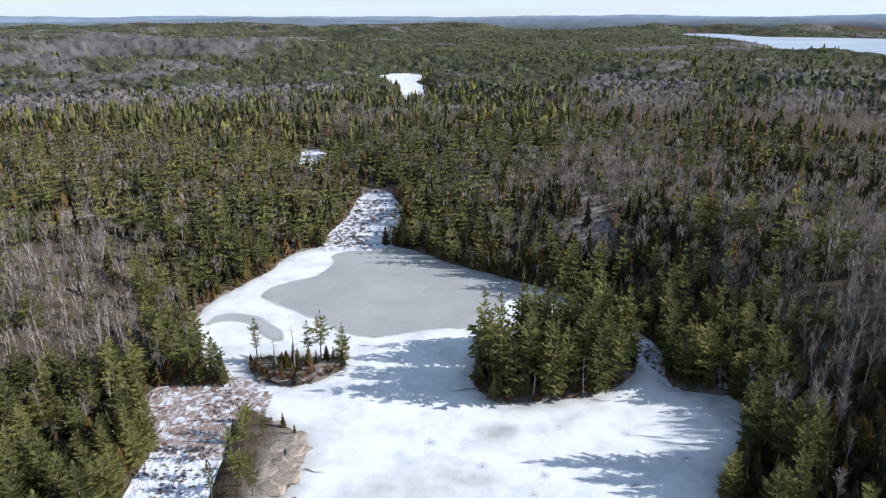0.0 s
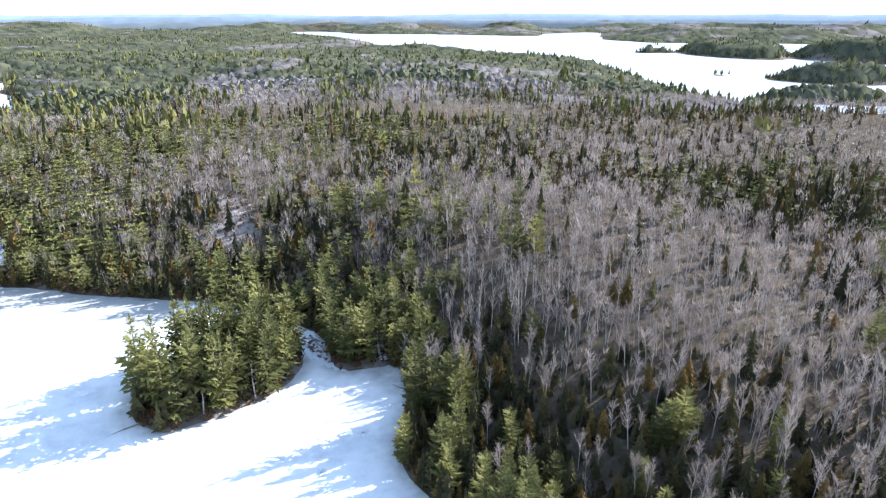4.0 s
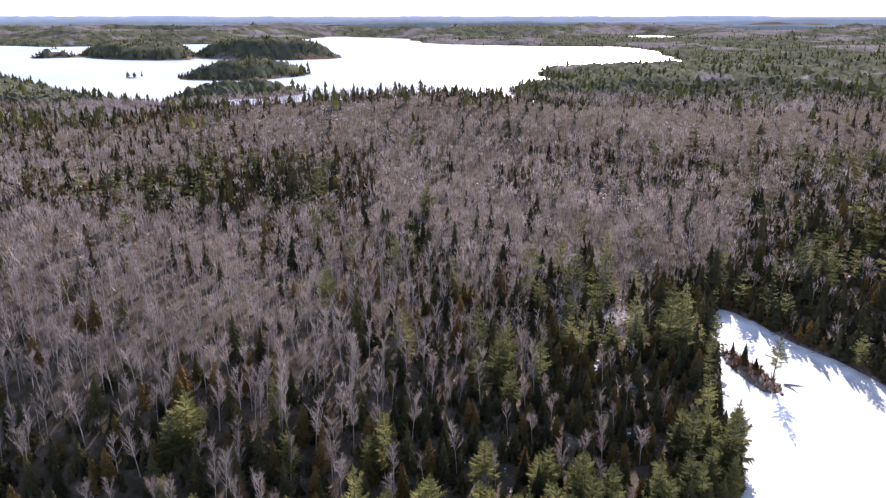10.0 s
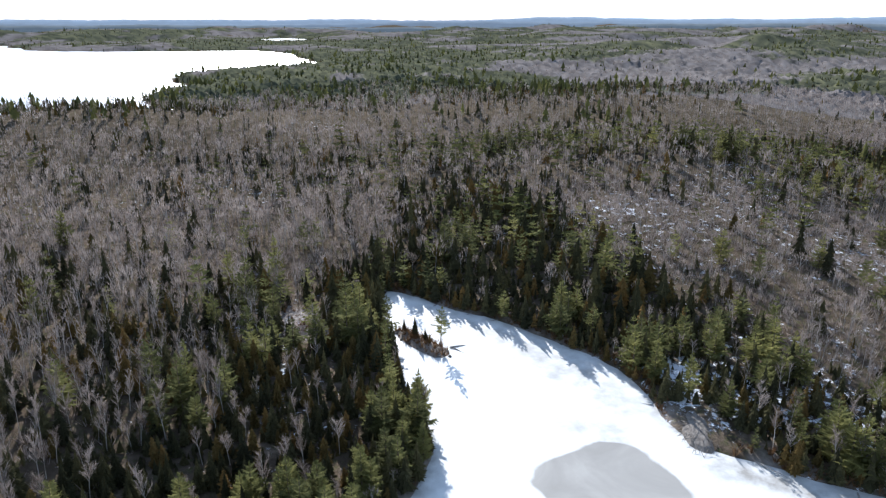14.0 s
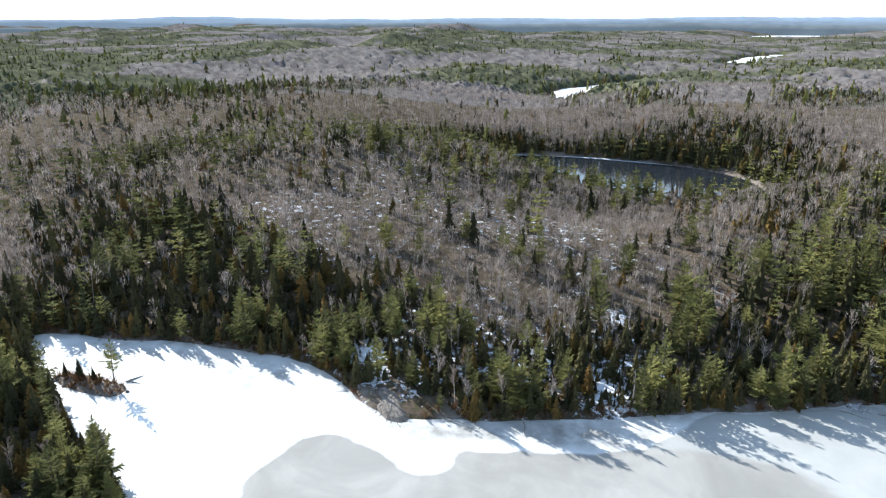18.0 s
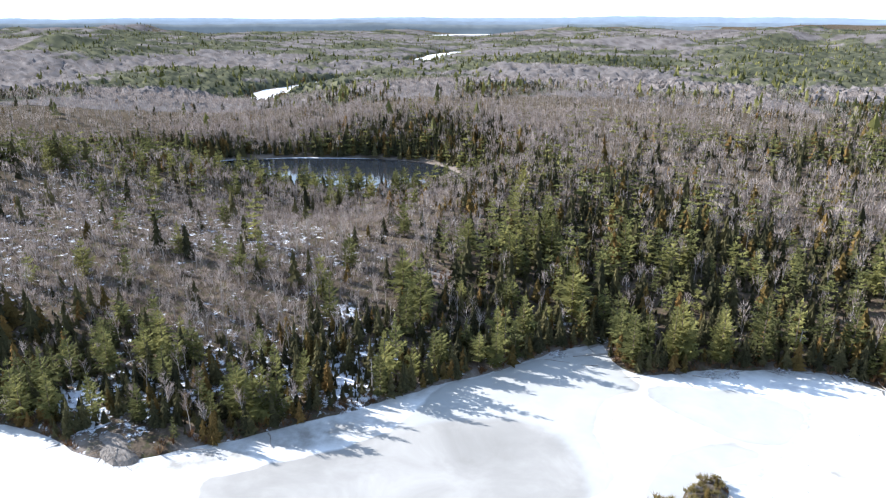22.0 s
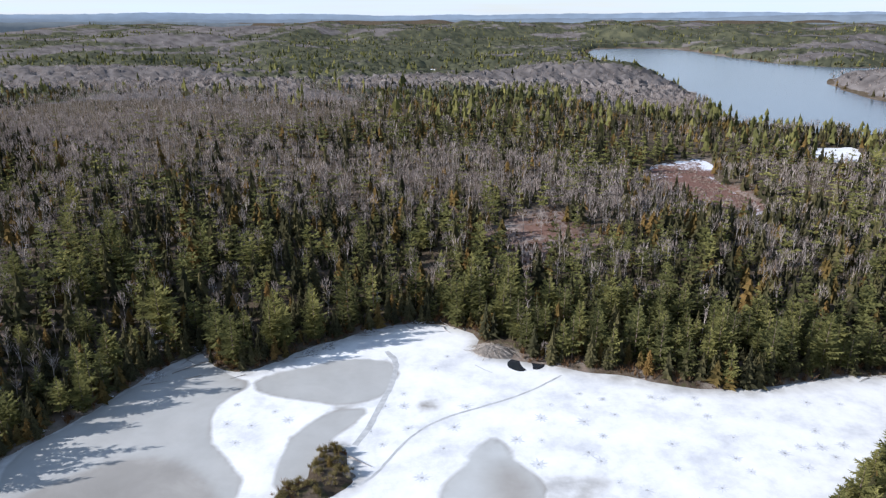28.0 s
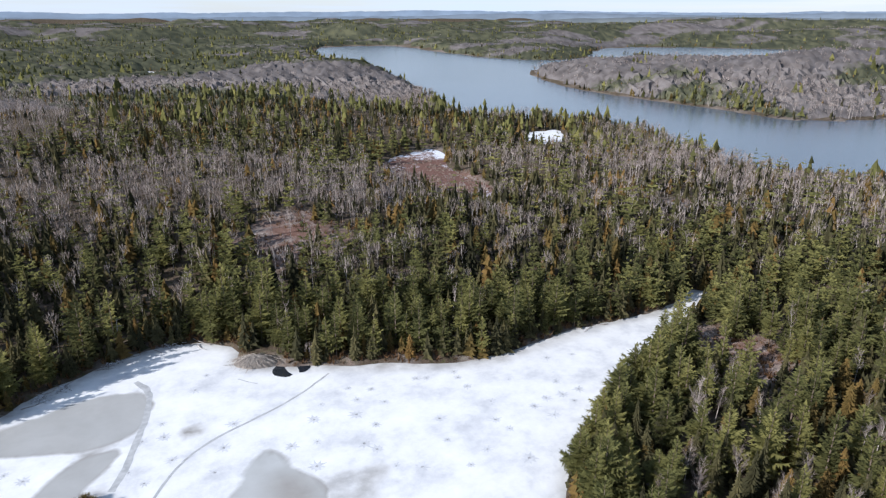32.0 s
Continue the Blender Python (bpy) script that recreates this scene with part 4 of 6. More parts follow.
WOODS += [(140, -42, 16, 0.5), (131, -61, 14, 0.5), (108, -70, 12, 0.5), (184, -72, 20, 0.4), (171, -48, 18, 0.5), (141, -80, 18, 0.3), (90, -72, 12, 0.5), (73, -101, 12, 0.4),
          (69, -139, 15, 0.3), (46, -149, 18, 0.2), (42, -198, 20, 0.3), (12, -181, 20, 0.05), (129, -29, 14, 0.4), (181, -114, 22, -0.5), (134, -130, 20, -0.5), (124, -155, 20, -0.4),
          (93, -98, 10, -0.5), (116, -190, 18, -0.5), (88, -214, 20, -0.3), (130, 15, 25, 0.2), (85, 60, 25, -0.1)]
WOODS += [(-73, 119, 12, -1.1), (-104, 247, 22, -0.5), (88, 156, 22, -0.4), (190, 165, 85, 0.2), (240, 270, 70, 0.2), (130, 180, 50, 0.12), (230, 10, 55, -0.3), (325, 20, 60, -0.3), (305, -65, 50, -0.25), (200, -20, 30, -0.25), (290, 110, 50, -0.2), (430, -150, 45, 0.5), (475, -230, 60, 0.6), (430, -290, 40, 0.4)]
# where pines lead among the evergreens: x, y, spread
PINEY = [(260, -86, 18), (238, -117, 18), (224, -156, 16), (199, -178, 14), (159, -199, 9), (125, -204, 9), (-150, 342, 50), (-134, 232, 50), (-90, 325, 40), (-64, 427, 60), (-10, 359, 50),
         (25, 260, 50), (111, 323, 50), (-65, 174, 40), (-70, 113, 35), (58, 112, 15), (-112, -50, 30)]
SPRUCY = [(95, 45, 32), (125, 25, 30), (110, 70, 30), (120, -80, 25), (190, 165, 70)]  # where they give way to spruce
WOODS += [(x, y, r, 0.45) for x, y, r in PINEY[:6]] + [(370, 110, 40, 0.5), (362, 155, 40, 0.5), (352, 60, 35, 0.4), (920, -130, 200, 0.4), (760, -60, 120, 0.4), (620, 60, 80, 0.6), (760, 50, 70, 0.5),
                                                        (-100, -45, 25, 0.4), (-85, -50, 20, 0.4), (-120, -60, 35, 0.5)]

# rings of forest: from, to, spacing, form
bands = [(0, 135, 2.8, 1), (135, 185, 3.5, 6), (185, 320, 3.6, 2), (320, 560, 4.8, 3), (560, 1100, 7.0, 4), (1100, 2000, 13.5, 5), (2000, 3350, 27.0, 5)]
rs = np.random.RandomState(11)
stand = {}


def settle(x, y, gap, lod, squat=1.0, pines=1.0):
    """Sorts places into kinds of tree with their heights."""
    d = shore(x, y)
    keep = (d > -0.1 + 0.0016 * np.hypot(x, y)) & (rs.uniform(0, 1, x.size) > 0.9 * bald(x, y)) & (fbm(x, y, 16, 111, 3) > 0.16)
    keep &= rs.uniform(0, 1, x.size) > 0.85 * glade(x, y)
    keep &= (outside(ISLAND, x, y, 10) > 0) | (rs.uniform(0, 1, x.size) < 0.62)
    for p in BY_HAND:
        keep &= outside(p, x, y, 10) > 0.5
    for k in (1.05, 1.1, 1.16):
        keep &= (np.minimum(outside(BOG, x * k, y * k, 10), outside(PONDS[7], x * k, y * k, 10)) > 0) | (rs.uniform(0, 1, x.size) < 0.45)
    for sx, sy, sr in SNOWY[:2]:
        keep &= rs.uniform(0, 1, x.size) > 0.2 * np.exp(-((x - sx) ** 2 + (y - sy) ** 2) / (2 * sr * sr)) * (fbm(x, y, 14, 161, 2) > 0.45)
    x, y, d = x[keep], y[keep], d[keep]
    z = height(x, y, d)
    ever = conifers(x, y, d)
    pick, second = rs.uniform(0, 1, x.size), rs.uniform(0, 1, x.size)
    tall = np.clip(0.30 + 1.9 * (fbm(x, y, 17, 121, 2) - 0.5), 0.03, 0.7)
    tall = tall + 0.22 * (1 - smooth(2, 14, d)) * (np.hypot(x, y) < 200)
    for px, py, pr in PINEY:
        tall = tall + 0.4 * np.exp(-((x - px) ** 2 + (y - py) ** 2) / (2 * pr * pr))
    for px, py, pr in SPRUCY:
        tall = tall - 0.25 * np.exp(-((x - px) ** 2 + (y - py) ** 2) / (2 * pr * pr))
    tall = np.where(outside(ISLAND, x, y, 10) < 0, 0.9, np.minimum(tall, 0.85)) * pines * (0.4 if lod in (3, 4, 5) else 1.0)
    kind = np.where(pick > ever, 3, np.where(second < tall, 0, np.where(second < tall + (1 - tall) * 0.68, 1, 2)))
    lone = rs.uniform(0, 1, x.size) < (0.3 if lod in (4, 5) else 1.0)
    for k, name in enumerate(KINDS):
        m = (kind == k) & (lone | (name != "birch"))
        lo, hi = KINDS[name]["high"]
        h = lo + (hi - lo) * rs.beta(1.6, 2.0, m.sum())
        h = h * (0.72 + 0.72 * fbm(x[m], y[m], 13, 131, 2))
        h = h * (1 + 0.12 * (gap > 15))
        h = h * ({2: 0.9, 3: 0.74, 4: 0.7, 5: 0.8}.get(lod, 1.0) if name in ("spruce", "cedar") else 1.0)
        h = h * squat * (0.84 if lod == 1 and name in ("spruce", "cedar") else 1.0)
        if name == "birch":
            h = h * (1 - 0.32 * np.exp(-((x[m] - 118) ** 2 + (y[m] + 150) ** 2) / 4500))  # low growth on the slope before the pond
        if name == "white_pine":
            h = np.where(outside(ISLAND, x[m], y[m], 10) < 0, 7.5 + 0.75 * h, h)
        stand.setdefault((name, lod), []).append(np.stack([x[m], y[m], z[m], h], 1))


POINT_W = rounded([(-20, 90), (-27, 94), (-32, 99), (-33, 92), (-31, 80), (-31, 68), (-21, 68), (-19, 80)])
BY_HAND = [ISLET_N, ISLET_E, ROCKLET, POINT_W, oval(-33.5, -110.6, 6.5, 4.2, -31, seed=71), oval(79, -60.4, 7.5, 5, -25, seed=72)]
for r0, r1, gap, lod in bands:
    n = int(r1 / gap / 0.86) + 1
    ix, iy = np.meshgrid(np.arange(-n, n + 1), np.arange(-n, n + 1))
    x = (ix + 0.5 * (iy % 2)).ravel() * gap + rs.uniform(-0.8, 0.8, ix.size) * gap
    y = iy.ravel() * gap * 0.88 + rs.uniform(-0.8, 0.8, ix.size) * gap
    r, az = np.hypot(x, y), np.degrees(np.arctan2(x, y))
    behind = (az < -39) & (az > -106)
    ok = (r >= r0) & (r < r1) & ~(behind & ((r > 320) | (rs.uniform(0, 1, x.size) < 0.6)))
    settle(x[ok], y[ok], gap, lod)
# close woods on the islands of the two great lakes
for p in BIG_ISLES + WEST_ISLES:
    lo, hi = p.min(0) - 30, p.max(0) + 30
    n = int((hi[0] - lo[0]) * (hi[1] - lo[1]) / (17 if hi[0] > 0 else 75))
    x, y = rs.uniform(lo[0], hi[0], n), rs.uniform(lo[1], hi[1], n)
    near = outside(p, x, y, 60) < 15
    settle(x[near], y[near], 7.0, 4, 0.72 if hi[0] > 0 else 1.0)
# a close fringe of trees along the near banks of the great lake
x, y = rs.uniform(330, 720, 26000), rs.uniform(-20, 780, 26000)
d = outside(BIG, x, y, 90)
fringe = (d > -4) & (d < 75) & (rs.uniform(0, 1, x.size) < 0.9 - 0.009 * d) & (np.hypot(x, y) < 800)
settle(x[fringe], y[fringe], 5.0, 4, 0.8)
x, y = rs.uniform(-420, -150, 20000), rs.uniform(-440, -40, 20000)
d = outside(WEST, x, y, 90)
fringe = (d > -2) & (d < 50) & (rs.uniform(0, 1, x.size) < 0.75 - 0.01 * d)
settle(x[fringe], y[fringe], 5.0, 3, 0.9)
# the close wood round the pond
x, y = rs.uniform(60, 270, 16000), rs.uniform(-380, -165, 16000)
d = outside(POND, x, y, 90)
fringe = (d > 1) & (d < 75) & (rs.uniform(0, 1, x.size) < np.where(y < -240, 0.6, 0.34) - 0.005 * d)
back = fringe & (y < -240) & (d < 32)
settle(x[fringe & ~back], y[fringe & ~back], 4.0, 2, 0.9)
settle(x[back], y[back], 4.0, 2, 1.2, 0.3)
# small trees that crowd the lake's edge
x, y = rs.uniform(-140, 155, 90000), rs.uniform(-135, 195, 90000)
d, az = shore(x, y), np.degrees(np.arctan2(x, y))
lip = (d > 0.1) & (d < 3.2) & (np.hypot(x, y) > 66) & ~((az < -39) & (az > -106)) & (rs.uniform(0, 1, x.size) < 0.34)
settle(x[lip], y[lip], 2.0, 6, 0.62, 0.15)
stand = {k: np.concatenate(v) for k, v in stand.items()}


def slim(h):
    """Tall trees are narrower for their height."""
    return np.where(h > 7, 7 * (np.maximum(h, 1) / 7) ** 0.6, h)


def woods(name, forms, places, mats, seed):
    """Many trees in one mesh."""
    r = np.random.RandomState(seed)
    which = r.randint(0, len(forms), len(places))
    vs, fs, mi, var, base = [], [], [], [], 0
    for i, form in enumerate(forms):
        p = places[which == i]
        if not len(p):
            continue
        turn, wide = r.uniform(0, 6.283, len(p)), slim(p[:, 3]) * r.uniform(0.85, 1.2, len(p))
        tone = r.uniform(0, 1, len(p))
        c, s = np.cos(turn), np.sin(turn)
        for slot, (v, f) in enumerate(form):
            if not len(f):
                continue
            X = (v[None, :, 0] * c[:, None] - v[None, :, 1] * s[:, None]) * wide[:, None] + p[:, 0:1]
            Y = (v[None, :, 0] * s[:, None] + v[None, :, 1] * c[:, None]) * wide[:, None] + p[:, 1:2]
            Z = v[None, :, 2] * p[:, 3:4] + p[:, 2:3]
            vs.append(np.stack([X, Y, Z], -1).reshape(-1, 3))
            fs.append((f[None] + (np.arange(len(p)) * len(v))[:, None, None]).reshape(-1, 3) + base)
            mi.append(np.full(len(p) * len(f), slot))
            var.append(np.repeat(tone, len(v)))
            base += len(p) * len(v)
    return new(name, mesh_of(name, np.concatenate(vs), np.concatenate(fs), list(mats), np.concatenate(mi), (("variety", np.concatenate(var)),)))


def single_trees(name, spec, places, firsts, narrow=1.0):
    """Trees that stand near enough to be told apart: one object each."""
    fresh = not firsts
    for trunk, crown in (spec["lods"][0] if fresh else ()):
        top = tagged(new(name), spec["label"], "tree", group=name + " trees round the lake")
        for part_name, (v, f), mat in (("trunk", trunk, spec["mats"][0]), ("crown", crown, spec["mats"][1])):
            ob = new(part_name, mesh_of(name + "_" + part_name, v, f, mat))
            ob.parent = top
        firsts.append(top)
    r = random.Random(len(name))
    for i, (x, y, z, h) in enumerate(places):
        wide = narrow * float(slim(h)) * r.uniform(0.85, 1.2)
        m = Matrix.LocRotScale((x, y, z - 0.02 * h), Euler((radians(r.uniform(-2, 2)), radians(r.uniform(-2, 2)), r.uniform(0, 6.283))), (wide, wide, h))
        if fresh and i < len(firsts):
            firsts[i].matrix_basis = m
        else:
            src = firsts[i % len(firsts)]
            ob = copy_thing(src, m)
            ob.matrix_basis = m


for name, spec in KINDS.items():
    for lod in (1, 6, 2, 3, 4, 5):
        p = stand[(name, lod)]
        if lod == 1:
            r, az = np.hypot(p[:, 0], p[:, 1]), np.degrees(np.arctan2(p[:, 0], p[:, 1]))
            seen = (r > 57) & ~((az < -38) & (az > -108))
            order = np.argsort(np.where(seen, r, 9999))
            cut = min(215 if name == "white_pine" else 300, int(seen.sum()))
            single_trees(name, spec, p[order[:cut]], spec.setdefault("firsts", []))
            rest = p[order[cut:]]
            rr, ra = np.hypot(rest[:, 0], rest[:, 1]), np.degrees(np.arctan2(rest[:, 0], rest[:, 1]))
            hid = (rr < 57) | ((ra < -38) & (ra > -108))
            if (~hid).any():
                tagged(woods(name + "_stand", spec["lods"][1], rest[~hid], spec["mats"], 21), "close stand of " + spec["label"], "trees", kind="stuff")
            for near, form in ((True, 1), (False, 6)):
                p = rest[hid & ((rr < 75) == near)]
                if len(p):
                    tagged(woods(name + "_stand", spec["lods"][form], p, spec["mats"], 22 + form), "stand of " + spec["label"], "trees", kind="stuff")
        else:
            tagged(woods(name + "_woods", spec["lods"][lod], p, spec["mats"], 30 + lod), "far woods of " + spec["label"], "woods", kind="stuff")


# ---- the closed canopy of the far woods: rough treetops, over which the taller trees stand ----
def canopy_material():
    m, tree, b = material("far_treetops", 1.0, 0.0)
    pick = attribute(tree, "variety")
    fine = noise_of(tree, 0.25, 4.0, 0.7)
    tone = maths(tree, 'ADD', maths(tree, 'MULTIPLY', pick, 0.6), maths(tree, 'MULTIPLY', fine, 0.4))
    green = ramp(tree, tone, [(0.15, (0.034, 0.038, 0.027)), (0.5, (0.072, 0.075, 0.048)), (0.85, (0.125, 0.122, 0.07))])
    bare = ramp(tree, tone, [(0.15, (0.088, 0.077, 0.071)), (0.5, (0.14, 0.125, 0.117)), (0.85, (0.19, 0.173, 0.163))])
    share = ramp(tree, maths(tree, 'ADD', attribute(tree, "evergreen"), maths(tree, 'MULTIPLY', maths(tree, 'SUBTRACT', fine, 0.5), 0.9)), [(0.40, grey(0)), (0.60, grey(1))])
    tree.links.new(mixed(tree, share, bare, green), b.inputs["Base Color"])
    return m


def canopy():
    r0, r1, step, spokes = 430.0, 3300.0, 0.0125, 1000
    rc = np.exp(np.arange(math.log(r0), math.log(r1), step))
    ac = np.radians(np.linspace(-37, 251, spokes))
    R, A = np.meshgrid(rc, ac, indexing="ij")
    q = np.random.RandomState(71)
    R = R * (1 + step * q.uniform(-0.45, 0.45, R.shape))
    A = A + (ac[1] - ac[0]) * q.uniform(-0.45, 0.45, A.shape)
    x, y = (R * np.sin(A)).ravel(), (R * np.cos(A)).ravel()
    d = shore(x, y)
    open_ground = np.maximum(bald(x, y), glade(x, y))
    top = (2.2 + 4.2 * q.uniform(0, 1, x.size) ** 1.6 * (1 - 0.6 * smooth(900, 1700, R.ravel()))) * (0.75 + 0.5 * fbm(x, y, 40, 177, 2)) * smooth(430, 560, R.ravel())
    lift = smooth(2.0, 9.0 + 0.006 * R.ravel(), d) * (1 - smooth(0.1, 0.5, open_ground))
    z = height(x, y, d) - 1.5 + (top + 1.5) * lift
    idx = np.arange(x.size).reshape(R.shape)
    f = np.stack([idx[:-1, :-1], idx[:-1, 1:], idx[1:, 1:], idx[1:, :-1]], -1).reshape(-1, 4)[:, ::-1]
    f = f[lift[f].max(1) > 0.02]
    ever = conifers(x, y, d)
    ob = new("far_canopy", mesh_of("far_canopy", np.stack([x, y, z], 1), f, canopy_material(), layers=(("variety", q.uniform(0, 1, x.size)), ("evergreen", ever))))
    ob.data.polygons.foreach_set("use_smooth", R.ravel()[f[:, 0]] > 600)
    tagged(ob, "closed treetops of the far mixed woods", "woods", kind="stuff")


canopy()

# ---- the far rim: ridges behind everything, haze painted into colour and glow ----
def far_ridge(r, low, high, colour, glow, seed):
    m, tree, b = material("haze_tinted_hills", 1.0, 0.0)
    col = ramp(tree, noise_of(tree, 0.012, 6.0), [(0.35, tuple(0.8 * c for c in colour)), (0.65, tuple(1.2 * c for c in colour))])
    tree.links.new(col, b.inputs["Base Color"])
    # emission stands in for air haze; the hills themselves give no light
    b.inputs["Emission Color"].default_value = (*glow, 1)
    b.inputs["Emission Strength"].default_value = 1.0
    a = np.radians(np.arange(0, 360, 0.25))
    x, y = r * np.sin(a), r * np.cos(a)
    top = low + (high - low) * np.clip(1.6 * fbm(x, y, 900, seed, 5) - 0.3, 0, 1) + 5 * (fbm(x, y, 25, seed + 5, 2) - 0.5)
    v = np.concatenate([np.stack([x, y, np.full(a.shape, -5.0)], 1), np.stack([x * 1.004, y * 1.004, top * 0.6], 1), np.stack([x * 1.02, y * 1.02, top], 1),
                        np.stack([x * 1.06, y * 1.06, top * 0.5], 1)])
    n = len(a)
    i = np.arange(n)
    j = (i + 1) % n
    q = np.concatenate([np.stack([k * n + i, k * n + j, (k + 1) * n + j, (k + 1) * n + i], 1) for k in range(3)])
    tagged(new("backdrop", mesh_of("backdrop", v, q, m, shade=True)), "wooded ridge on the horizon, air haze painted in as blue tint and glow", "hills", kind="structure")


# each farther ridge is tinted bluer and glows more, as painted-in haze
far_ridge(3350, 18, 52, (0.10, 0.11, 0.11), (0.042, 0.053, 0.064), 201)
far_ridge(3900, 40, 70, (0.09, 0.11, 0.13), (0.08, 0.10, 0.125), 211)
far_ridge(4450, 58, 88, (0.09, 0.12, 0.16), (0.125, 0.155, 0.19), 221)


def on_ground(x, y):
    return float(height(np.array([x]), np.array([y]), shore([x], [y]))[0])


# ---- shrubs along the banks ----
def scatter_bank(n, reach, seed, low, high):
    r = np.random.RandomState(seed)
    x, y = r.uniform(-180, 180, n), r.uniform(-150, 240, n)
    d = shore(x, y)
    az = np.degrees(np.arctan2(x, y))
    ok = (d > 0.1) & (d < reach) & (np.hypot(x, y) > 60) & ~((az < -40) & (az > -105))
    ok &= (y > -60) | (r.uniform(0, 1, n) < 0.7)
    for p in BY_HAND[4:]:
        ok &= outside(p, x, y, 9) > 0
    ok &= (outside(ROCKLET, x, y, 9) > 1) & (outside(POINT_W, x, y, 9) > 1)
    x, y, d = x[ok], y[ok], d[ok]
    return np.stack([x, y, height(x, y, d), r.uniform(low, high, len(x))], 1)


bank = scatter_bank(210000, 2.2, 5, 0.5, 1.7)
tagged(woods("bank_shrubs", [shrub(rng, 15, 0.045) for _ in range(5)], bank, (M_BARK, M_BUSH), 41), "bare red-brown shrubs along the banks", "shrubs", kind="stuff")


# ---- undergrowth in the nearer woods ----
def undergrowth(n, seed):
    r = np.random.RandomState(seed)
    a, q = r.uniform(0, 2 * math.pi, n), np.sqrt(r.uniform(60 ** 2, 225 ** 2, n))
    x, y = q * np.sin(a), q * np.cos(a)
    az = np.degrees(np.arctan2(x, y))
    d = shore(x, y)
    ok = (d > 1.0) & ~((az < -40) & (az > -105)) & (bald(x, y) < 0.5)
    for p in BY_HAND:
        ok &= outside(p, x, y, 10) > 0
    x, y, d = x[ok], y[ok], d[ok]
    return np.stack([x, y, height(x, y, d), r.uniform(0.8, 2.6, len(x))], 1), conifers(x, y, d) > r.uniform(0.15, 0.75, len(x))


knoll = []
for kx, ky, kr in ROCKS:
    for k in range(int(kr * 8)):
        a, q = random.Random(k + int(kx)).uniform(0, 6.28), kr * math.sqrt(random.Random(k * 3 + int(ky)).uniform(0, 1))
        px, py = kx + q * math.cos(a), ky + q * math.sin(a)
        knoll.append((px, py, 0.0, 0.5 + 1.1 * random.Random(k).random()))
knoll = np.array(knoll)
knoll[:, 2] = height(knoll[:, 0], knoll[:, 1], shore(knoll[:, 0], knoll[:, 1]))
tagged(woods("knoll_shrubs", [shrub(rng, 14, 0.04) for _ in range(4)], knoll, (M_BARK, M_BUSH), 48), "red-brown leafless shrubs on the rock knolls", "shrubs", kind="stuff")
low_wood, dark = undergrowth(52000, 6)
tagged(woods("young_spruces", [spire(rng, 2, 4, 0.26, 0.8) for _ in range(4)], low_wood[dark], (M_BARK, M_SPRUCE), 42),
       "young dark spruces under the taller trees", "undergrowth", kind="stuff")
tagged(woods("brush", [shrub(rng, 7, 0.035) for _ in range(5)], low_wood[~dark], (M_BARK, M_TWIG), 43), "grey leafless brush on the forest floor", "undergrowth",
       kind="stuff")


# ---- trees that stand alone on the islets and the rock point ----
ALONE = {
    "white_pine": [(-34.2, 113.2, 7.5), (-22.6, 113.6, 8.2), (-24.8, 113.4, 6.5), (115.8, -28.6, 8.6), (-28.8, 86, 6.8), (-28.9, 79.5, 7.4), (-27, 77, 6.2),
                   (-28.2, 83.5, 7.9), (-26.8, 88.5, 4.8), (-25.0, 75, 5.5), (-30, 74, 6.5), (-29.6, 90, 5.2)],
    "spruce": [(-25.7, 108.6, 3.8), (-22.9, 110.9, 3.5), (-30.1, 109.2, 2.6), (123.4, -25.2, 3.6), (121.3, -24.8, 4.2),
               (119.2, -26.4, 2.8), (125.3, -23.4, 3.1), (-24.6, 91.4, 2.9), (-31.2, 88, 3.2)],
    "cedar": [(-28, 109.8, 4.2), (-24.2, 110.2, 4.4), (-21.4, 112.6, 3.6), (-28.4, 107.2, 3.1), (-27.4, 112.6, 4.1), (-35.4, 113.2, 2.4), (-26.3, 111.2, 3.6),
              (-20.2, 112.8, 2.7), (-31, 107.2, 2.2), (-22.4, 89.2, 1.9), (-30.6, 93.5, 2.4), (-26.6, 107.4, 2.6), (-23.6, 108.4, 2.2), (-29.2, 111.4, 2.8),
              (-2.6, -85.6, 1.6), (-1.6, -82.4, 1.9), (117.8, -26.9, 1.8), (-27.2, 81.5, 2.4), (-3.4, -81.2, 1.3)],
}
OPEN_PINE = dict(mats=KINDS["white_pine"]["mats"], label="slender white pine with an open crown and bare lower trunk",
                 lods=[[pine(rng, 8, 6, 6, low=0.36, wide=0.23, thick=0.3) for _ in range(5)]])
for name, spots in ALONE.items():
    if name == "white_pine":
        single_trees(name, OPEN_PINE, [(x, y, on_ground(x, y), h * (1.2 if y > 100 else 1.0)) for x, y, h in spots], [], 1.0)
    else:
        single_trees(name, KINDS[name], [(x, y, on_ground(x, y), h * (0.85 if y > 100 else 1.0)) for x, y, h in spots], KINDS[name]["firsts"], 0.95)


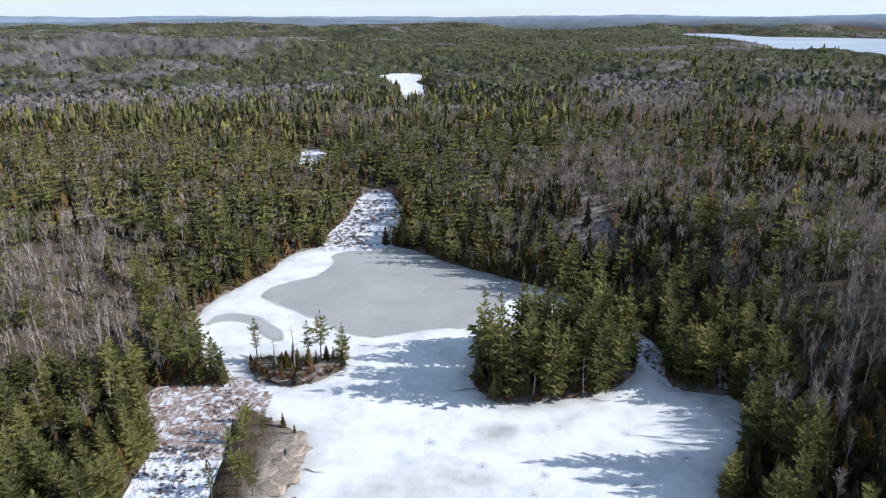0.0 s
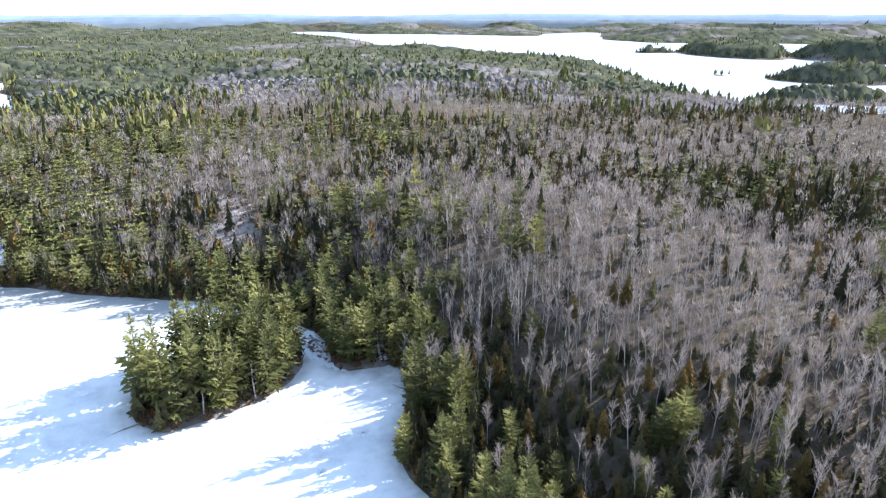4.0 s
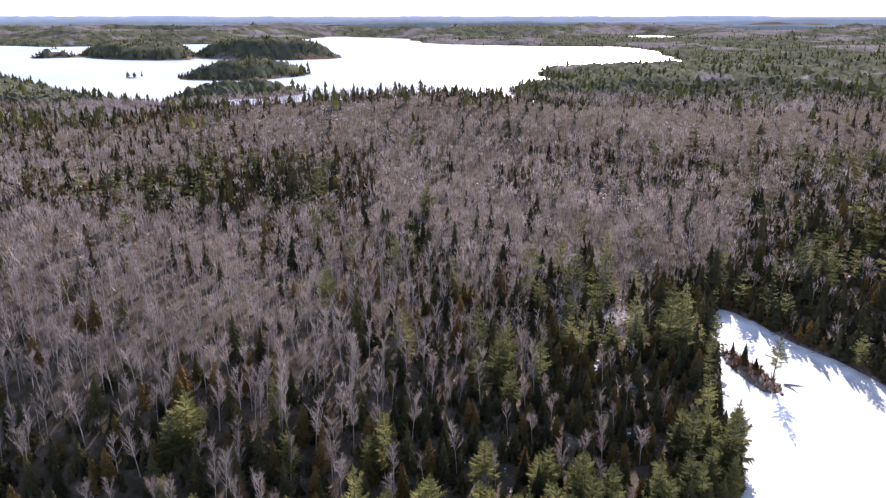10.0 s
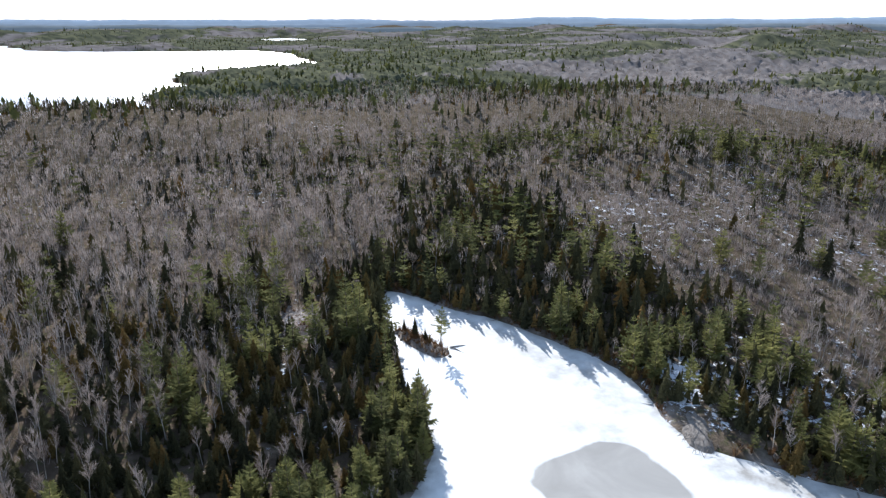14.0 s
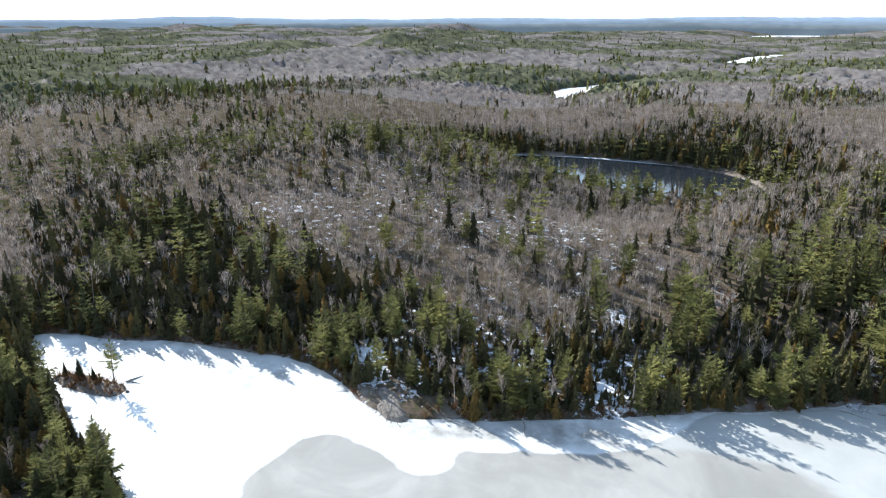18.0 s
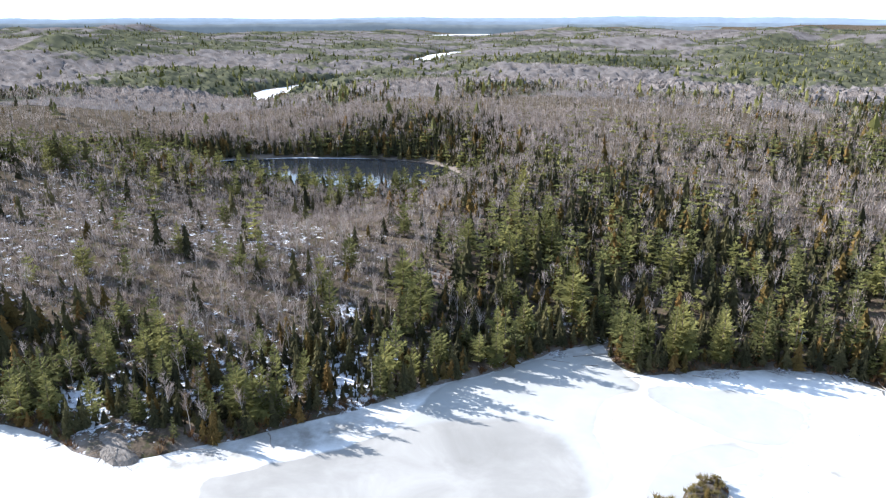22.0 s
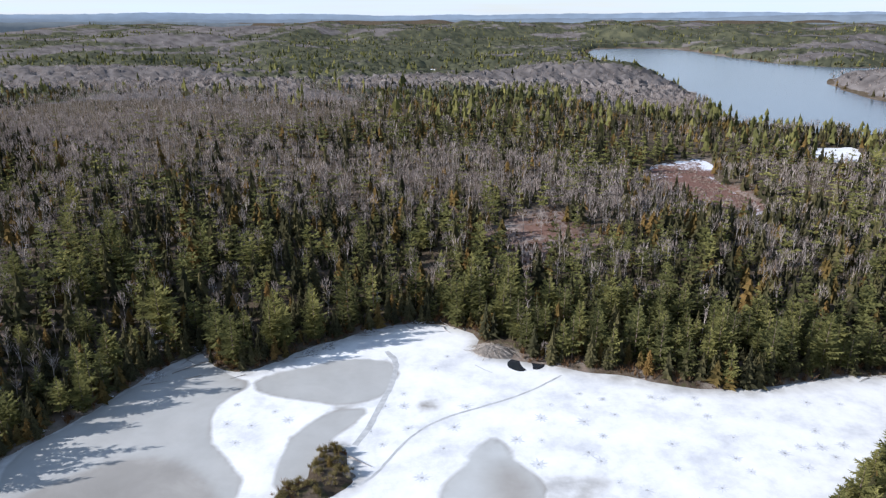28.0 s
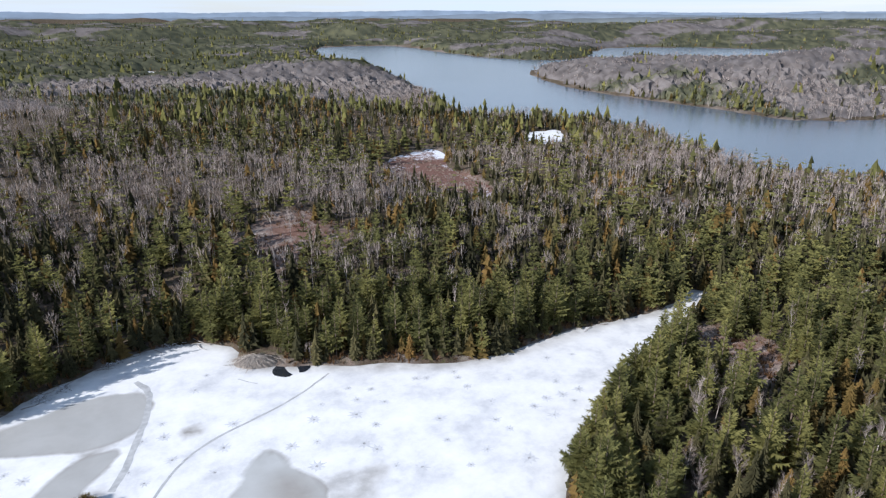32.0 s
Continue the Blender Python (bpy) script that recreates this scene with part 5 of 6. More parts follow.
# the pines that stand out over the woods, all round the lake: x, y, height
PINES_NORTH = [(43.4, 82.4, 15), (46.9, 78.7, 12.9), (42.9, 69.3, 11.3), (44.3, 104.5, 12.7), (60.4, 108.5, 11.5), (48.8, 65.0, 8.0), (66.7, 52.0, 9.2),
               (75.1, 43.2, 9.1), (67.9, 38.1, 7.3), (49.9, 56.9, 6.1), (92.6, 159.8, 11.1), (95.8, 156.4, 9.5), (71.2, 153.3, 11.4), (94.4, 126.2, 12.8),
               (65.2, 81.6, 7.4), (10.4, 119.8, 12.8), (-61.5, 130.5, 13.4), (-47.5, 161.4, 13.1), (53.2, 98.8, 10.9), (49.3, 78.2, 12.4), (30.5, 119.5, 12.9),
               (46.4, 130.3, 11.1)]
PINES_EAST = [(174.8, 81.0, 13.6), (117.3, -13.2, 10.4), (136.0, 7.0, 14.0), (158.7, -40.1, 13.2), (79.7, -65.5, 7.2), (65.1, -67.2, 8.4), (77.4, -112.9, 9.9),
              (60.6, -118.2, 12.4), (50.1, -88.3, 9.2)]
PINES_SOUTH = [(10.9, -114.5, 12.1), (13.4, -116.0, 10.5), (5.5, -120.4, 12.9), (-1.1, -123.3, 11.7), (-8.1, -126.9, 12.9), (-22.6, -132.0, 13.5),
               (-33.7, -129.1, 13.5), (27.5, -128.7, 13.7), (40.8, -152.9, 13.4), (35.8, -105.8, 7.6), (22.3, -158.7, 11.5), (16.7, -116.3, 11.8),
               (6.9, -119.5, 11.7), (-50.5, -103.4, 10.9), (-37.0, -116.9, 12.1), (-75.1, -99.3, 9.4), (-66.1, -109.8, 9.4), (-43.5, -110.1, 9.7),
               (-82.6, -62.4, 12.4), (-87.7, -91.3, 11.8), (-69.4, -94.9, 12.5), (-49.4, -107.7, 10.3), (-111.1, -60.0, 9.9)]
# pines round the near side of the pond, and a few that stand over the hardwoods
PINES_POND = [(163, -134, 9.5), (160, -150, 10), (159, -168, 11), (165, -184, 11.5), (152, -188, 10.5), (142, -190, 12), (132, -192, 10), (122, -193, 11.5), (112, -196, 10.5),
              (103, -203, 11), (90, -208, 10), (84, -222, 11), (172, -190, 10), (183, -198, 11.5), (196, -206, 10.5), (78, -236, 10), (60, -228, 11), (147, -183, 9),
              (117, -185, 9.5), (96, -196, 9), (117, -114, 9), (96, -117, 10.5), (129, -98, 9), (45, -140, 11), (43, -152, 12)]
PINES_OVER = [(79.7, 132, 12), (77, 135, 10), (80.9, 107.8, 12), (84, 106, 10.5), (146.8, 65.9, 12.5), (144, 69, 10), (77.5, 215, 11), (51.5, 178, 11), (115.5, 97.7, 9.5),
              (181.6, 51.8, 11), (157, 1, 11.5), (149, 11, 10), (108, 50, 9.5), (130, 44, 10)]
# pines scattered over the snowy hardwood slope before the pond
PINES_SLOPE = [(157, -185, 11), (162, -200, 9.5), (143, -204, 9), (147, -206, 8), (135, -206, 8), (127, -205, 10), (124, -208, 8.5), (106, -202, 9), (112, -214, 8), (95, -222, 8.5),
               (83, -235, 8), (171, -168, 8.5), (162, -163, 7.5), (170, -178, 8), (182, -201, 8), (168, -158, 7), (178, -155, 7), (76, -149, 8), (118, -181, 8.5),
               (84, -172, 6.5), (97, -111, 8), (71, -106, 9.5), (54, -112, 13), (56, -184, 10), (44, -169, 8), (38, -151, 9.5), (43, -139, 10.5), (58, -148, 6.5), (30, -140, 8)]
PINES_SLOPE += [(117, -99, 8), (122, -136, 7), (55, -108, 9), (79, -127, 7), (143, -165, 9)]
# the crest of pines that runs up to the pond
r9 = random.Random(9)
PINES_KNOLL = []
for k in range(30):
    u, off = r9.random(), r9.gauss(0, 6)
    bow = 22 * math.sin(math.pi * u)
    PINES_KNOLL.append((262 - 140 * u + 0.7 * (off + bow), -82 - 120 * u - 0.7 * (off + bow) + 24 * math.sin(math.pi * u), r9.uniform(7.0, 11.0)))
for spots in (PINES_NORTH, PINES_EAST, PINES_SOUTH, PINES_POND, PINES_OVER, PINES_SLOPE, PINES_KNOLL):
    dry = shore([p[0] for p in spots], [p[1] for p in spots])
    single_trees("white_pine", KINDS["white_pine"], [(x, y, on_ground(x, y), h * (1.2 if spots is PINES_SLOPE else 1.0)) for (x, y, h), d in zip(spots, dry) if d > 0.2], KINDS["white_pine"]["firsts"])


# ---- tussocks on the marshes ----
def mound(rng, points):
    c = Shape()
    tuft(c, rng, 0, 0, 0.25, 0.8, 0.35, points)
    for k in range(8):
        a, o = rng.uniform(0, 6.3), rng.uniform(0.2, 1.0)
        c.tri((0.3 * o * math.cos(a) - 0.05, 0.3 * o * math.sin(a), 0.3), (0.3 * o * math.cos(a) + 0.05, 0.3 * o * math.sin(a), 0.3), (o * math.cos(a), o * math.sin(a), rng.uniform(0.5, 1.1)))
    return NOTHING, c.arrays()


def tussocks(poly, n, seed, low, high):
    r = np.random.RandomState(seed)
    lo, hi = poly.min(0), poly.max(0)
    x, y = r.uniform(lo[0], hi[0], n), r.uniform(lo[1], hi[1], n)
    ok = (outside(poly, x, y, 9) < -0.3) & (fbm(x, y, 6, 141, 3) > 0.5)
    return np.stack([x[ok], y[ok], np.full(ok.sum(), 0.03), r.uniform(low, high, ok.sum())], 1)


M_TUSSOCK = foliage("dead_sedge", (0.13, 0.09, 0.07), (0.25, 0.185, 0.15), (0.36, 0.29, 0.245), 0.15)
clumps = np.concatenate([tussocks(MARSH_W, 800, 1, 0.2, 0.5), tussocks(MARSH_N, 900, 2, 0.3, 0.8), tussocks(CREEK, 260, 3, 0.2, 0.6), tussocks(BOG, 2600, 4, 0.3, 0.9)])
tagged(woods("marsh_tussocks", [mound(rng, 8) for _ in range(4)], clumps, (M_BARK, M_TUSSOCK), 49), "brown dead sedge tussocks on the frozen marshes", "tussocks", kind="stuff")


# ---- dead trees ----
def dead_tree(x, y, high, seed):
    r = random.Random(seed)
    top = tagged(new("dead_tree"), "bare grey dead tree with broken branches", "tree", group="dead trees by the lake")
    top.matrix_basis = pose(x, y, on_ground(x, y) - 0.1, r.uniform(-4, 4), r.uniform(-4, 4), r.uniform(0, 360))
    t, b = Shape(), Shape()
    t.tube([(0, 0, 0), (0.02 * high, 0, 0.5 * high), (0.01 * high, 0.01 * high, high)], [0.16, 0.11, 0.03], 6)
    for k in range(16):
        z, a, ln = high * r.uniform(0.25, 0.97), r.uniform(0, 6.3), r.uniform(0.4, 1.6)
        b.tri((0.04, 0, z), (-0.04, 0.03, z + 0.05), (ln * math.cos(a), ln * math.sin(a), z + ln * r.uniform(-0.2, 0.4)))
        b.tri((0, 0.04, z), (0, -0.04, z + 0.05), (ln * math.cos(a), ln * math.sin(a), z + ln * r.uniform(-0.2, 0.4)))
    for nm, sh in (("trunk", t), ("broken_crown", b)):
        v, f = sh.arrays()
        ob = new(nm, mesh_of("dead_" + nm, v, f, M_LOG))
        ob.parent = top


# ---- rocks ----
def stone_material():
    m, tree, b = material("lichened_granite", 0.9, 0.2)
    col = ramp(tree, noise_of(tree, 1.1, 8.0, 0.7), [(0.3, (0.055, 0.05, 0.045)), (0.55, (0.15, 0.135, 0.12)), (0.75, (0.27, 0.25, 0.225))])
    col = mixed(tree, ramp(tree, noise_of(tree, 0.6, 5.0), [(0.47, grey(0)), (0.6, grey(0.85))]), col, (0.14, 0.115, 0.045))
    tree.links.new(col, b.inputs["Base Color"])
    bump(tree, b, noise_of(tree, 4.0, 8.0, 0.7), 0.8, 0.15)
    return m


M_STONE = stone_material()


def boulder_mesh(seed, mat=None):
    bm = bmesh.new()
    bmesh.ops.create_icosphere(bm, subdivisions=2, radius=1.0)
    for v in bm.verts:
        n = v.co.normalized()
        k = 0.75 + 0.5 * noise.noise(n * 1.3 + Vector((seed * 3.1, 0, 0))) + 0.2 * noise.noise(n * 3.2 + Vector((0, seed * 1.7, 0)))
        v.co = Vector((n.x * k * 1.15, n.y * k * 0.9, max(n.z * k * 0.65, -0.35)))
    me = bpy.data.meshes.new("boulder")
    bm.to_mesh(me)
    bm.free()
    me.materials.append(mat or M_STONE)
    return me


def slab_material():
    m, tree, b = material("bare_granite", 0.9, 0.2)
    col = ramp(tree, noise_of(tree, 0.9, 8.0, 0.7), [(0.3, (0.20, 0.165, 0.13)), (0.55, (0.35, 0.29, 0.235)), (0.75, (0.46, 0.40, 0.34))])
    col = mixed(tree, ramp(tree, noise_of(tree, 0.5, 6.0, 0.7, 1.5), [(0.485, grey(0)), (0.5, grey(0.8)), (0.515, grey(0))]), col, (0.07, 0.055, 0.045))
    tree.links.new(col, b.inputs["Base Color"])
    bump(tree, b, noise_of(tree, 3.0, 8.0, 0.7), 0.7, 0.15)
    return m


M_SLAB = slab_material()
BOULDERS = [boulder_mesh(i) for i in range(6)]
SLABS = [boulder_mesh(i + 10, M_SLAB) for i in range(5)]


def boulder(x, y, z, r, turn, i, label, group):
    ob = new("boulder", BOULDERS[i % 6])
    ob.matrix_basis = pose(x, y, z, 0, 0, turn) @ Matrix.Diagonal((r, r, r * 0.9, 1))
    return tagged(ob, label, "rock", group=group)


rnd = random.Random(17)
ROCK_SPOTS = [(4.9, -77.6, 1.0), (4.1, -79.3, 1.0), (2.8, -79.9, 1.1), (3.0, -77.9, 1.2), (0.2, -82.6, 1.3), (-1.0, -85.9, 1.3), (-2.6, -86.9, 1.2), (-3.3, -85.4, 1.2), (-2.4, -83.2, 1.4),
              (-3.9, -80.6, 1.2), (-1.6, -79.4, 1.4), (1.2, -78.8, 1.2), (-0.6, -84.2, 1.3), (-0.2, -81.0, 1.3), (-2.6, -81.4, 1.1), (5.3, -76.9, 0.7), (0.4, -77.4, 0.8)]
for i, (x, y, r) in enumerate(ROCK_SPOTS):
    boulder(x, y, 0.12, r * (1.1 if i % 3 == 0 else 0.85), rnd.uniform(0, 360), i, "weathered lichen-covered rock of a tiny islet", "rocks of the tiny islet")
for i in range(26):
    a = rnd.uniform(0, 6.28)
    p = random.Random(i).choice([ISLET_N, ISLET_E, POINT_W])
    x, y = p[rnd.randrange(len(p))]
    if math.hypot(x, y) > 66:
        boulder(x * 0.995, y * 0.995, 0.05, rnd.uniform(0.4, 1.0), rnd.uniform(0, 360), i, "grey granite boulder at the icy waterline", "boulders at the waterline")
for i, (x, y, r) in enumerate([(-22.2, 88, 1.6), (-21.6, 85, 1.9), (-22.8, 82.4, 2.2), (-21.4, 79.6, 1.8), (-23.2, 77.2, 2.1), (-22.3, 74.2, 2.0), (-24.0, 85.6, 1.7), (-24.8, 80.0, 1.8), (-24.4, 73.0, 1.9),
                              (-26.0, 92.0, 1.1), (-29.5, 97.5, 1.2), (-31.5, 98.8, 0.9), (-33.8, 113.0, 1.4), (-35.4, 112.6, 1.2), (-31.8, 107.0, 1.3), (-28.6, 106.0, 1.2), (-25.0, 106.3, 1.3), (-22.0, 109.0, 1.1), (-19.6, 111.8, 1.3)]):
    slab = boulder(x, y, on_ground(x, y) - 0.1 * r, r, rnd.uniform(0, 360), i, "broad pale cracked granite slab", "granite slabs on the shore")
    slab.data = SLABS[i % 5]
    slab.scale = (r * 1.4, r * 1.25, r * 0.42)
r17 = np.random.RandomState(17)
bx, by = r17.uniform(-140, 155, 9000), r17.uniform(-132, 190, 9000)
bd = shore(bx, by)
ok = (bd > -0.1) & (bd < 0.9) & (np.hypot(bx, by) > 72) & ~((np.degrees(np.arctan2(bx, by)) < -34) & (np.degrees(np.arctan2(bx, by)) > -112))
for i, (x, y) in enumerate(np.stack([bx[ok], by[ok]], 1)[:130]):
    boulder(x, y, 0.05, rnd.uniform(0.2, 0.6), rnd.uniform(0, 360), i, "small dark boulder on the lake bank", "boulders on the bank")


M_SEDGE = foliage("dry_sedge", (0.11, 0.085, 0.035), (0.22, 0.18, 0.075), (0.34, 0.28, 0.13), 0.2)
tuftsp = []
for x, y, r in ROCK_SPOTS:
    for k in range(20):
        a, q = rnd.uniform(0, 6.28), rnd.uniform(0, 0.95) * r
        tuftsp.append((x + q * math.cos(a), y + q * math.sin(a), 0.12 + 0.75 * r * math.sqrt(max(0.0, 1 - (q / r) ** 2)), rnd.uniform(0.3, 0.75)))
tagged(woods("dry_grass", [shrub(rng, 26, 0.04) for _ in range(3)], np.array(tuftsp), (M_BARK, M_SEDGE), 47), "olive dry grass tufts on the tiny rock islet", "grass", kind="stuff")
heath = np.array([(x + rnd.gauss(0, 0.7), y + rnd.gauss(0, 0.7), 0.45, rnd.uniform(0.5, 1.0)) for x, y, r in ROCK_SPOTS[:4] + ROCK_SPOTS[5:8] for k in range(7)])
tagged(woods("heath", [shrub(rng, 24, 0.035) for _ in range(3)], heath, (M_BARK, M_BUSH), 49), "red-brown heath on the tiny rock islet", "shrubs", kind="stuff")


# ---- fallen logs along the banks ----
def log_mesh(seed):
    r = random.Random(seed)
    s = Shape()
    pts, rad_ = [], []
    for k in range(6):
        u = k / 5
        pts.append((0.012 * math.sin(5 * u + seed), r.uniform(-0.035, 0.035), u))
        rad_.append(0.03 * (1 - 0.75 * u))
    s.tube(pts, rad_, 6)
    v, f = s.arrays()
    v = v[:, [2, 1, 0]]  # laid down along x
    return mesh_of("log", v, f[:, ::-1], M_LOG)


M_LOG = bark("weathered_wood", (0.22, 0.20, 0.18), (0.40, 0.37, 0.34), (0.12, 0.10, 0.09))
LOGS = [log_mesh(i) for i in range(4)]
lx, ly = r17.uniform(-140, 155, 6000), r17.uniform(-132, 190, 6000)
ld = shore(lx, ly)
ok = (ld > -1.5) & (ld < 0.2) & (np.hypot(lx, ly) > 80) & ~((np.degrees(np.arctan2(lx, ly)) < -34) & (np.degrees(np.arctan2(lx, ly)) > -112))
for i, (x, y, h) in enumerate([(-26.6, 109.6, 8.5), (-30.2, 111.0, 5.0), (23.5, 101.5, 6.5), (27.5, 104.2, 8.0), (15.0, 100.6, 4.5), (52, -89, 6.0), (-14, -128, 7.0), (47, 104, 5.0)]):
    dead_tree(x, y, h, 300 + i)
for i, (x, y) in enumerate(np.stack([lx[ok], ly[ok]], 1)[:46]):
    ob = new("fallen_log", LOGS[i % 4])
    ln = rnd.uniform(2.0, 5.5)
    ob.matrix_basis = pose(x, y, 0.12, 0, rnd.uniform(-4, 4), rnd.uniform(0, 360)) @ Matrix.Scale(ln, 4)
    tagged(ob, "grey fallen log frozen in at the bank", "log", group="logs along the bank")


# driftwood heaped at the foot of the south bank and in its bay: x, y, length, turn
DRIFT = [(24, -121, 5.0, 35), (25.5, -119, 3.2, 20), (21, -122.6, 4.2, 60), (22.6, -121.4, 3.0, 130), (19, -123, 3.4, 10), (27, -117.6, 5.5, 42), (18.2, -118.6, 2.6, 170),
         (9, -115.6, 3.2, 15), (6.5, -117.4, 2.8, 150), (3.6, -118.9, 3.6, 25), (0.5, -121, 2.6, 170), (-2, -121.8, 3.0, 10), (-5.5, -123, 2.6, 40), (-9, -124.6, 3.4, 165),
         (-13, -125.4, 3.0, 20), (-17, -126.6, 3.6, 5), (-19.5, -127, 2.5, 120), (48.4, 98.5, 5.5, 75), (47.2, 95, 4.0, 60), (46.0, 92.4, 3.2, 110)]
DRIFT += [(24.1, -116.0, 7.5, -148), (28.7, -112.8, 4.6, -171), (22.0, -117.3, 6.0, -142), (19.0, -114.3, 3.1, 17), (-24.1, -127.1, 4.8, -175), (-10.1, -124.9, 3.4, -150), (2.9, -117.2, 4.1, -167)]
for i, (x, y, ln, turn) in enumerate(DRIFT):
    ob = new("driftwood", LOGS[i % 4])
    ob.matrix_basis = pose(x, y, 0.1, 0, 0, turn) @ Matrix.Diagonal((ln, min(ln, 3.2), min(ln, 3.2), 1))
    tagged(ob, "bleached driftwood log at the foot of the bank", "driftwood", group="driftwood along the shore")


# heaps of drifted sticks with snow on them: x, y, radius
M_HEAP = plain_mix("snowy_sticks", (0.20, 0.18, 0.165), (0.72, 0.74, 0.77))
for i, (x, y, r) in enumerate([(27, -115.6, 1.6), (-23, -127.5, 2.2), (19.6, -124.6, 2.0), (-0.4, -118.6, 1.6), (29.5, -126.6, 1.6), (-3.7, -120.4, 1.4), (47.4, 103.4, 1.6), (-12, -126, 1.5)]):
    q, s = random.Random(500 + i), Shape()
    for k in range(46):
        a, u, b, ln = q.uniform(0, 6.28), r * math.sqrt(q.random()), q.uniform(0, 6.28), q.uniform(0.5, 1.5)
        px, py, pz, w = u * math.cos(a), u * math.sin(a), 0.1 + 0.5 * (1 - u / r) * q.random(), q.uniform(0.04, 0.09)
        e = (px + ln * math.cos(b), py + ln * math.sin(b), pz + q.uniform(-0.1, 0.3))
        s.tri((px - w * math.sin(b), py + w * math.cos(b), pz), (px + w * math.sin(b), py - w * math.cos(b), pz), e)
        s.tri((px, py, pz - w), (px, py, pz + w), e)
    v, f = s.arrays()
    heap = new("stick_heap", mesh_of("stick_heap", v, f, M_HEAP))
    heap.matrix_basis = pose(x, y, max(on_ground(x, y), 0.0))
    tagged(heap, "snow-dusted heap of drifted sticks on the bank", "stick heap", group="stick heaps along the shore", kind="stuff")


# ---- lodges of piled sticks ----
def lodge(x, y, length, wide, high, turn, seed, label):
    r = random.Random(seed)
    top = tagged(new("beaver_lodge"), label, "beaver lodge")
    top.matrix_basis = pose(x, y, 0.35, 0, 0, turn)
    v, f, n = [(0, 0, high)], [], 18
    for ring in range(1, 6):
        u = ring / 5
        for i in range(n):
            a = 2 * math.pi * i / n
            k = u * (1 + 0.18 * noise.noise(Vector((math.cos(a), math.sin(a), seed))))
            v.append((length / 2 * k * math.cos(a), wide / 2 * k * math.sin(a), high * (1 - u ** 2.2) - 0.6 * u ** 6 + 0.1 * r.uniform(-1, 1)))
    for i in range(n):
        f.append((0, 1 + i, 1 + (i + 1) % n))
        for ring in range(4):
            a, b = 1 + ring * n + i, 1 + ring * n + (i + 1) % n
            f += [(a, a + n, b + n), (a, b + n, b)]
    mound = new("mound", mesh_of("mound", v, f, M_MUD))
    mound.parent = top
    s = Shape()
    for i in range(420):
        a, u = r.uniform(0, 6.283), math.sqrt(r.uniform(0, 1))
        px, py = length / 2 * u * math.cos(a), wide / 2 * u * math.sin(a)
        pz = high * (1 - u ** 2.2) + 0.05
        b, ln = a + r.uniform(-0.9, 0.9), r.uniform(0.5, 1.6)
        drop = ln * r.uniform(0.1, 0.5)
        w = r.uniform(0.02, 0.05)
        if i % 6:
            e = (px + ln * math.cos(b), py + ln * math.sin(b), max(pz - drop, -0.3))
            s.tri((px - w * math.sin(b), py + w * math.cos(b), pz), (px + w * math.sin(b), py - w * math.cos(b), pz + 0.04), e)
        else:
            ob = new("stick", STICKS[i % 3])
            ob.parent = top
            ob.matrix_basis = Matrix.LocRotScale((px, py, pz + 0.03), Euler((0, math.atan2(drop, ln), b)), (ln * 1.5, ln, ln))
    sv, sf = s.arrays()
    sticks = new("thatch", mesh_of("thatch", sv, sf, M_STICK))
    sticks.parent = top
    tagged(sticks, "woven thatch of pale peeled wood", kind="stuff")


def stick_mesh(seed):
    r = random.Random(seed)
    s = Shape()
    s.tube([(0, 0, 0), (r.uniform(-0.04, 0.04), 0.02, 0.5), (0, r.uniform(-0.05, 0.05), 1)], [0.035, 0.028, 0.012], 5)
    v, f = s.arrays()
    return mesh_of("stick", v[:, [2, 1, 0]], f[:, ::-1], M_STICK)


M_MUD = bark("dry_mud_and_grass", (0.15, 0.132, 0.112), (0.28, 0.25, 0.22), (0.09, 0.08, 0.07))
M_STICK = foliage("peeled_sticks", (0.16, 0.13, 0.10), (0.27, 0.235, 0.20), (0.40, 0.365, 0.32), 0.0)
STICKS = [stick_mesh(i) for i in range(3)]
lodge(-33.9, -111.2, 9.0, 4.4, 1.25, -31, 3, "beaver lodge of grey sticks on the lake bank")
lodge(79.6, -60.6, 13.5, 6.0, 0.75, -25, 4, "long low mound of grey sticks on the bank")


# ---- marks on the ice ----
def flat_patch(name, outline, z, mat, label, category, group=""):
    n = len(outline)
    c = np.mean(outline, 0)
    v = [(c[0], c[1], z)] + [(px, py, z) for px, py in outline]
    f = [(0, 1 + i, 1 + (i + 1) % n) for i in range(n)]
    ob = new(name, mesh_of(name, v, f, mat))
    return tagged(ob, label, category, group=group)


def ribbon(points, width, z, mat, label):
    p = np.array(points, float)
    for _ in range(3):
        q = np.concatenate([p[:1], np.stack([p[:-1] * 0.75 + p[1:] * 0.25, p[:-1] * 0.25 + p[1:] * 0.75], 1).reshape(-1, 2), p[-1:]])
        p = q
    p = p + 0.35 * (np.stack([fbm(p[:, 0], p[:, 1], 2.5, 71), fbm(p[:, 0], p[:, 1], 2.5, 72)], 1) - 0.5)
    t = np.gradient(p, axis=0)
    t /= np.linalg.norm(t, axis=1)[:, None] + 1e-9
    nrm = np.stack([-t[:, 1], t[:, 0]], 1) * (width * (0.6 + 0.8 * fbm(p[:, 0], p[:, 1], 3, 77)))[:, None]
    v = np.concatenate([p + nrm, p - nrm])
    v = np.column_stack([v, np.full(len(v), z)])
    n = len(p)
    i = np.arange(n - 1)
    tagged(new("ice_crack", mesh_of("ice_crack", v, np.stack([i, i + n, i + n + 1, i + 1], 1), mat)), label, "crack", group="cracks in the ice")


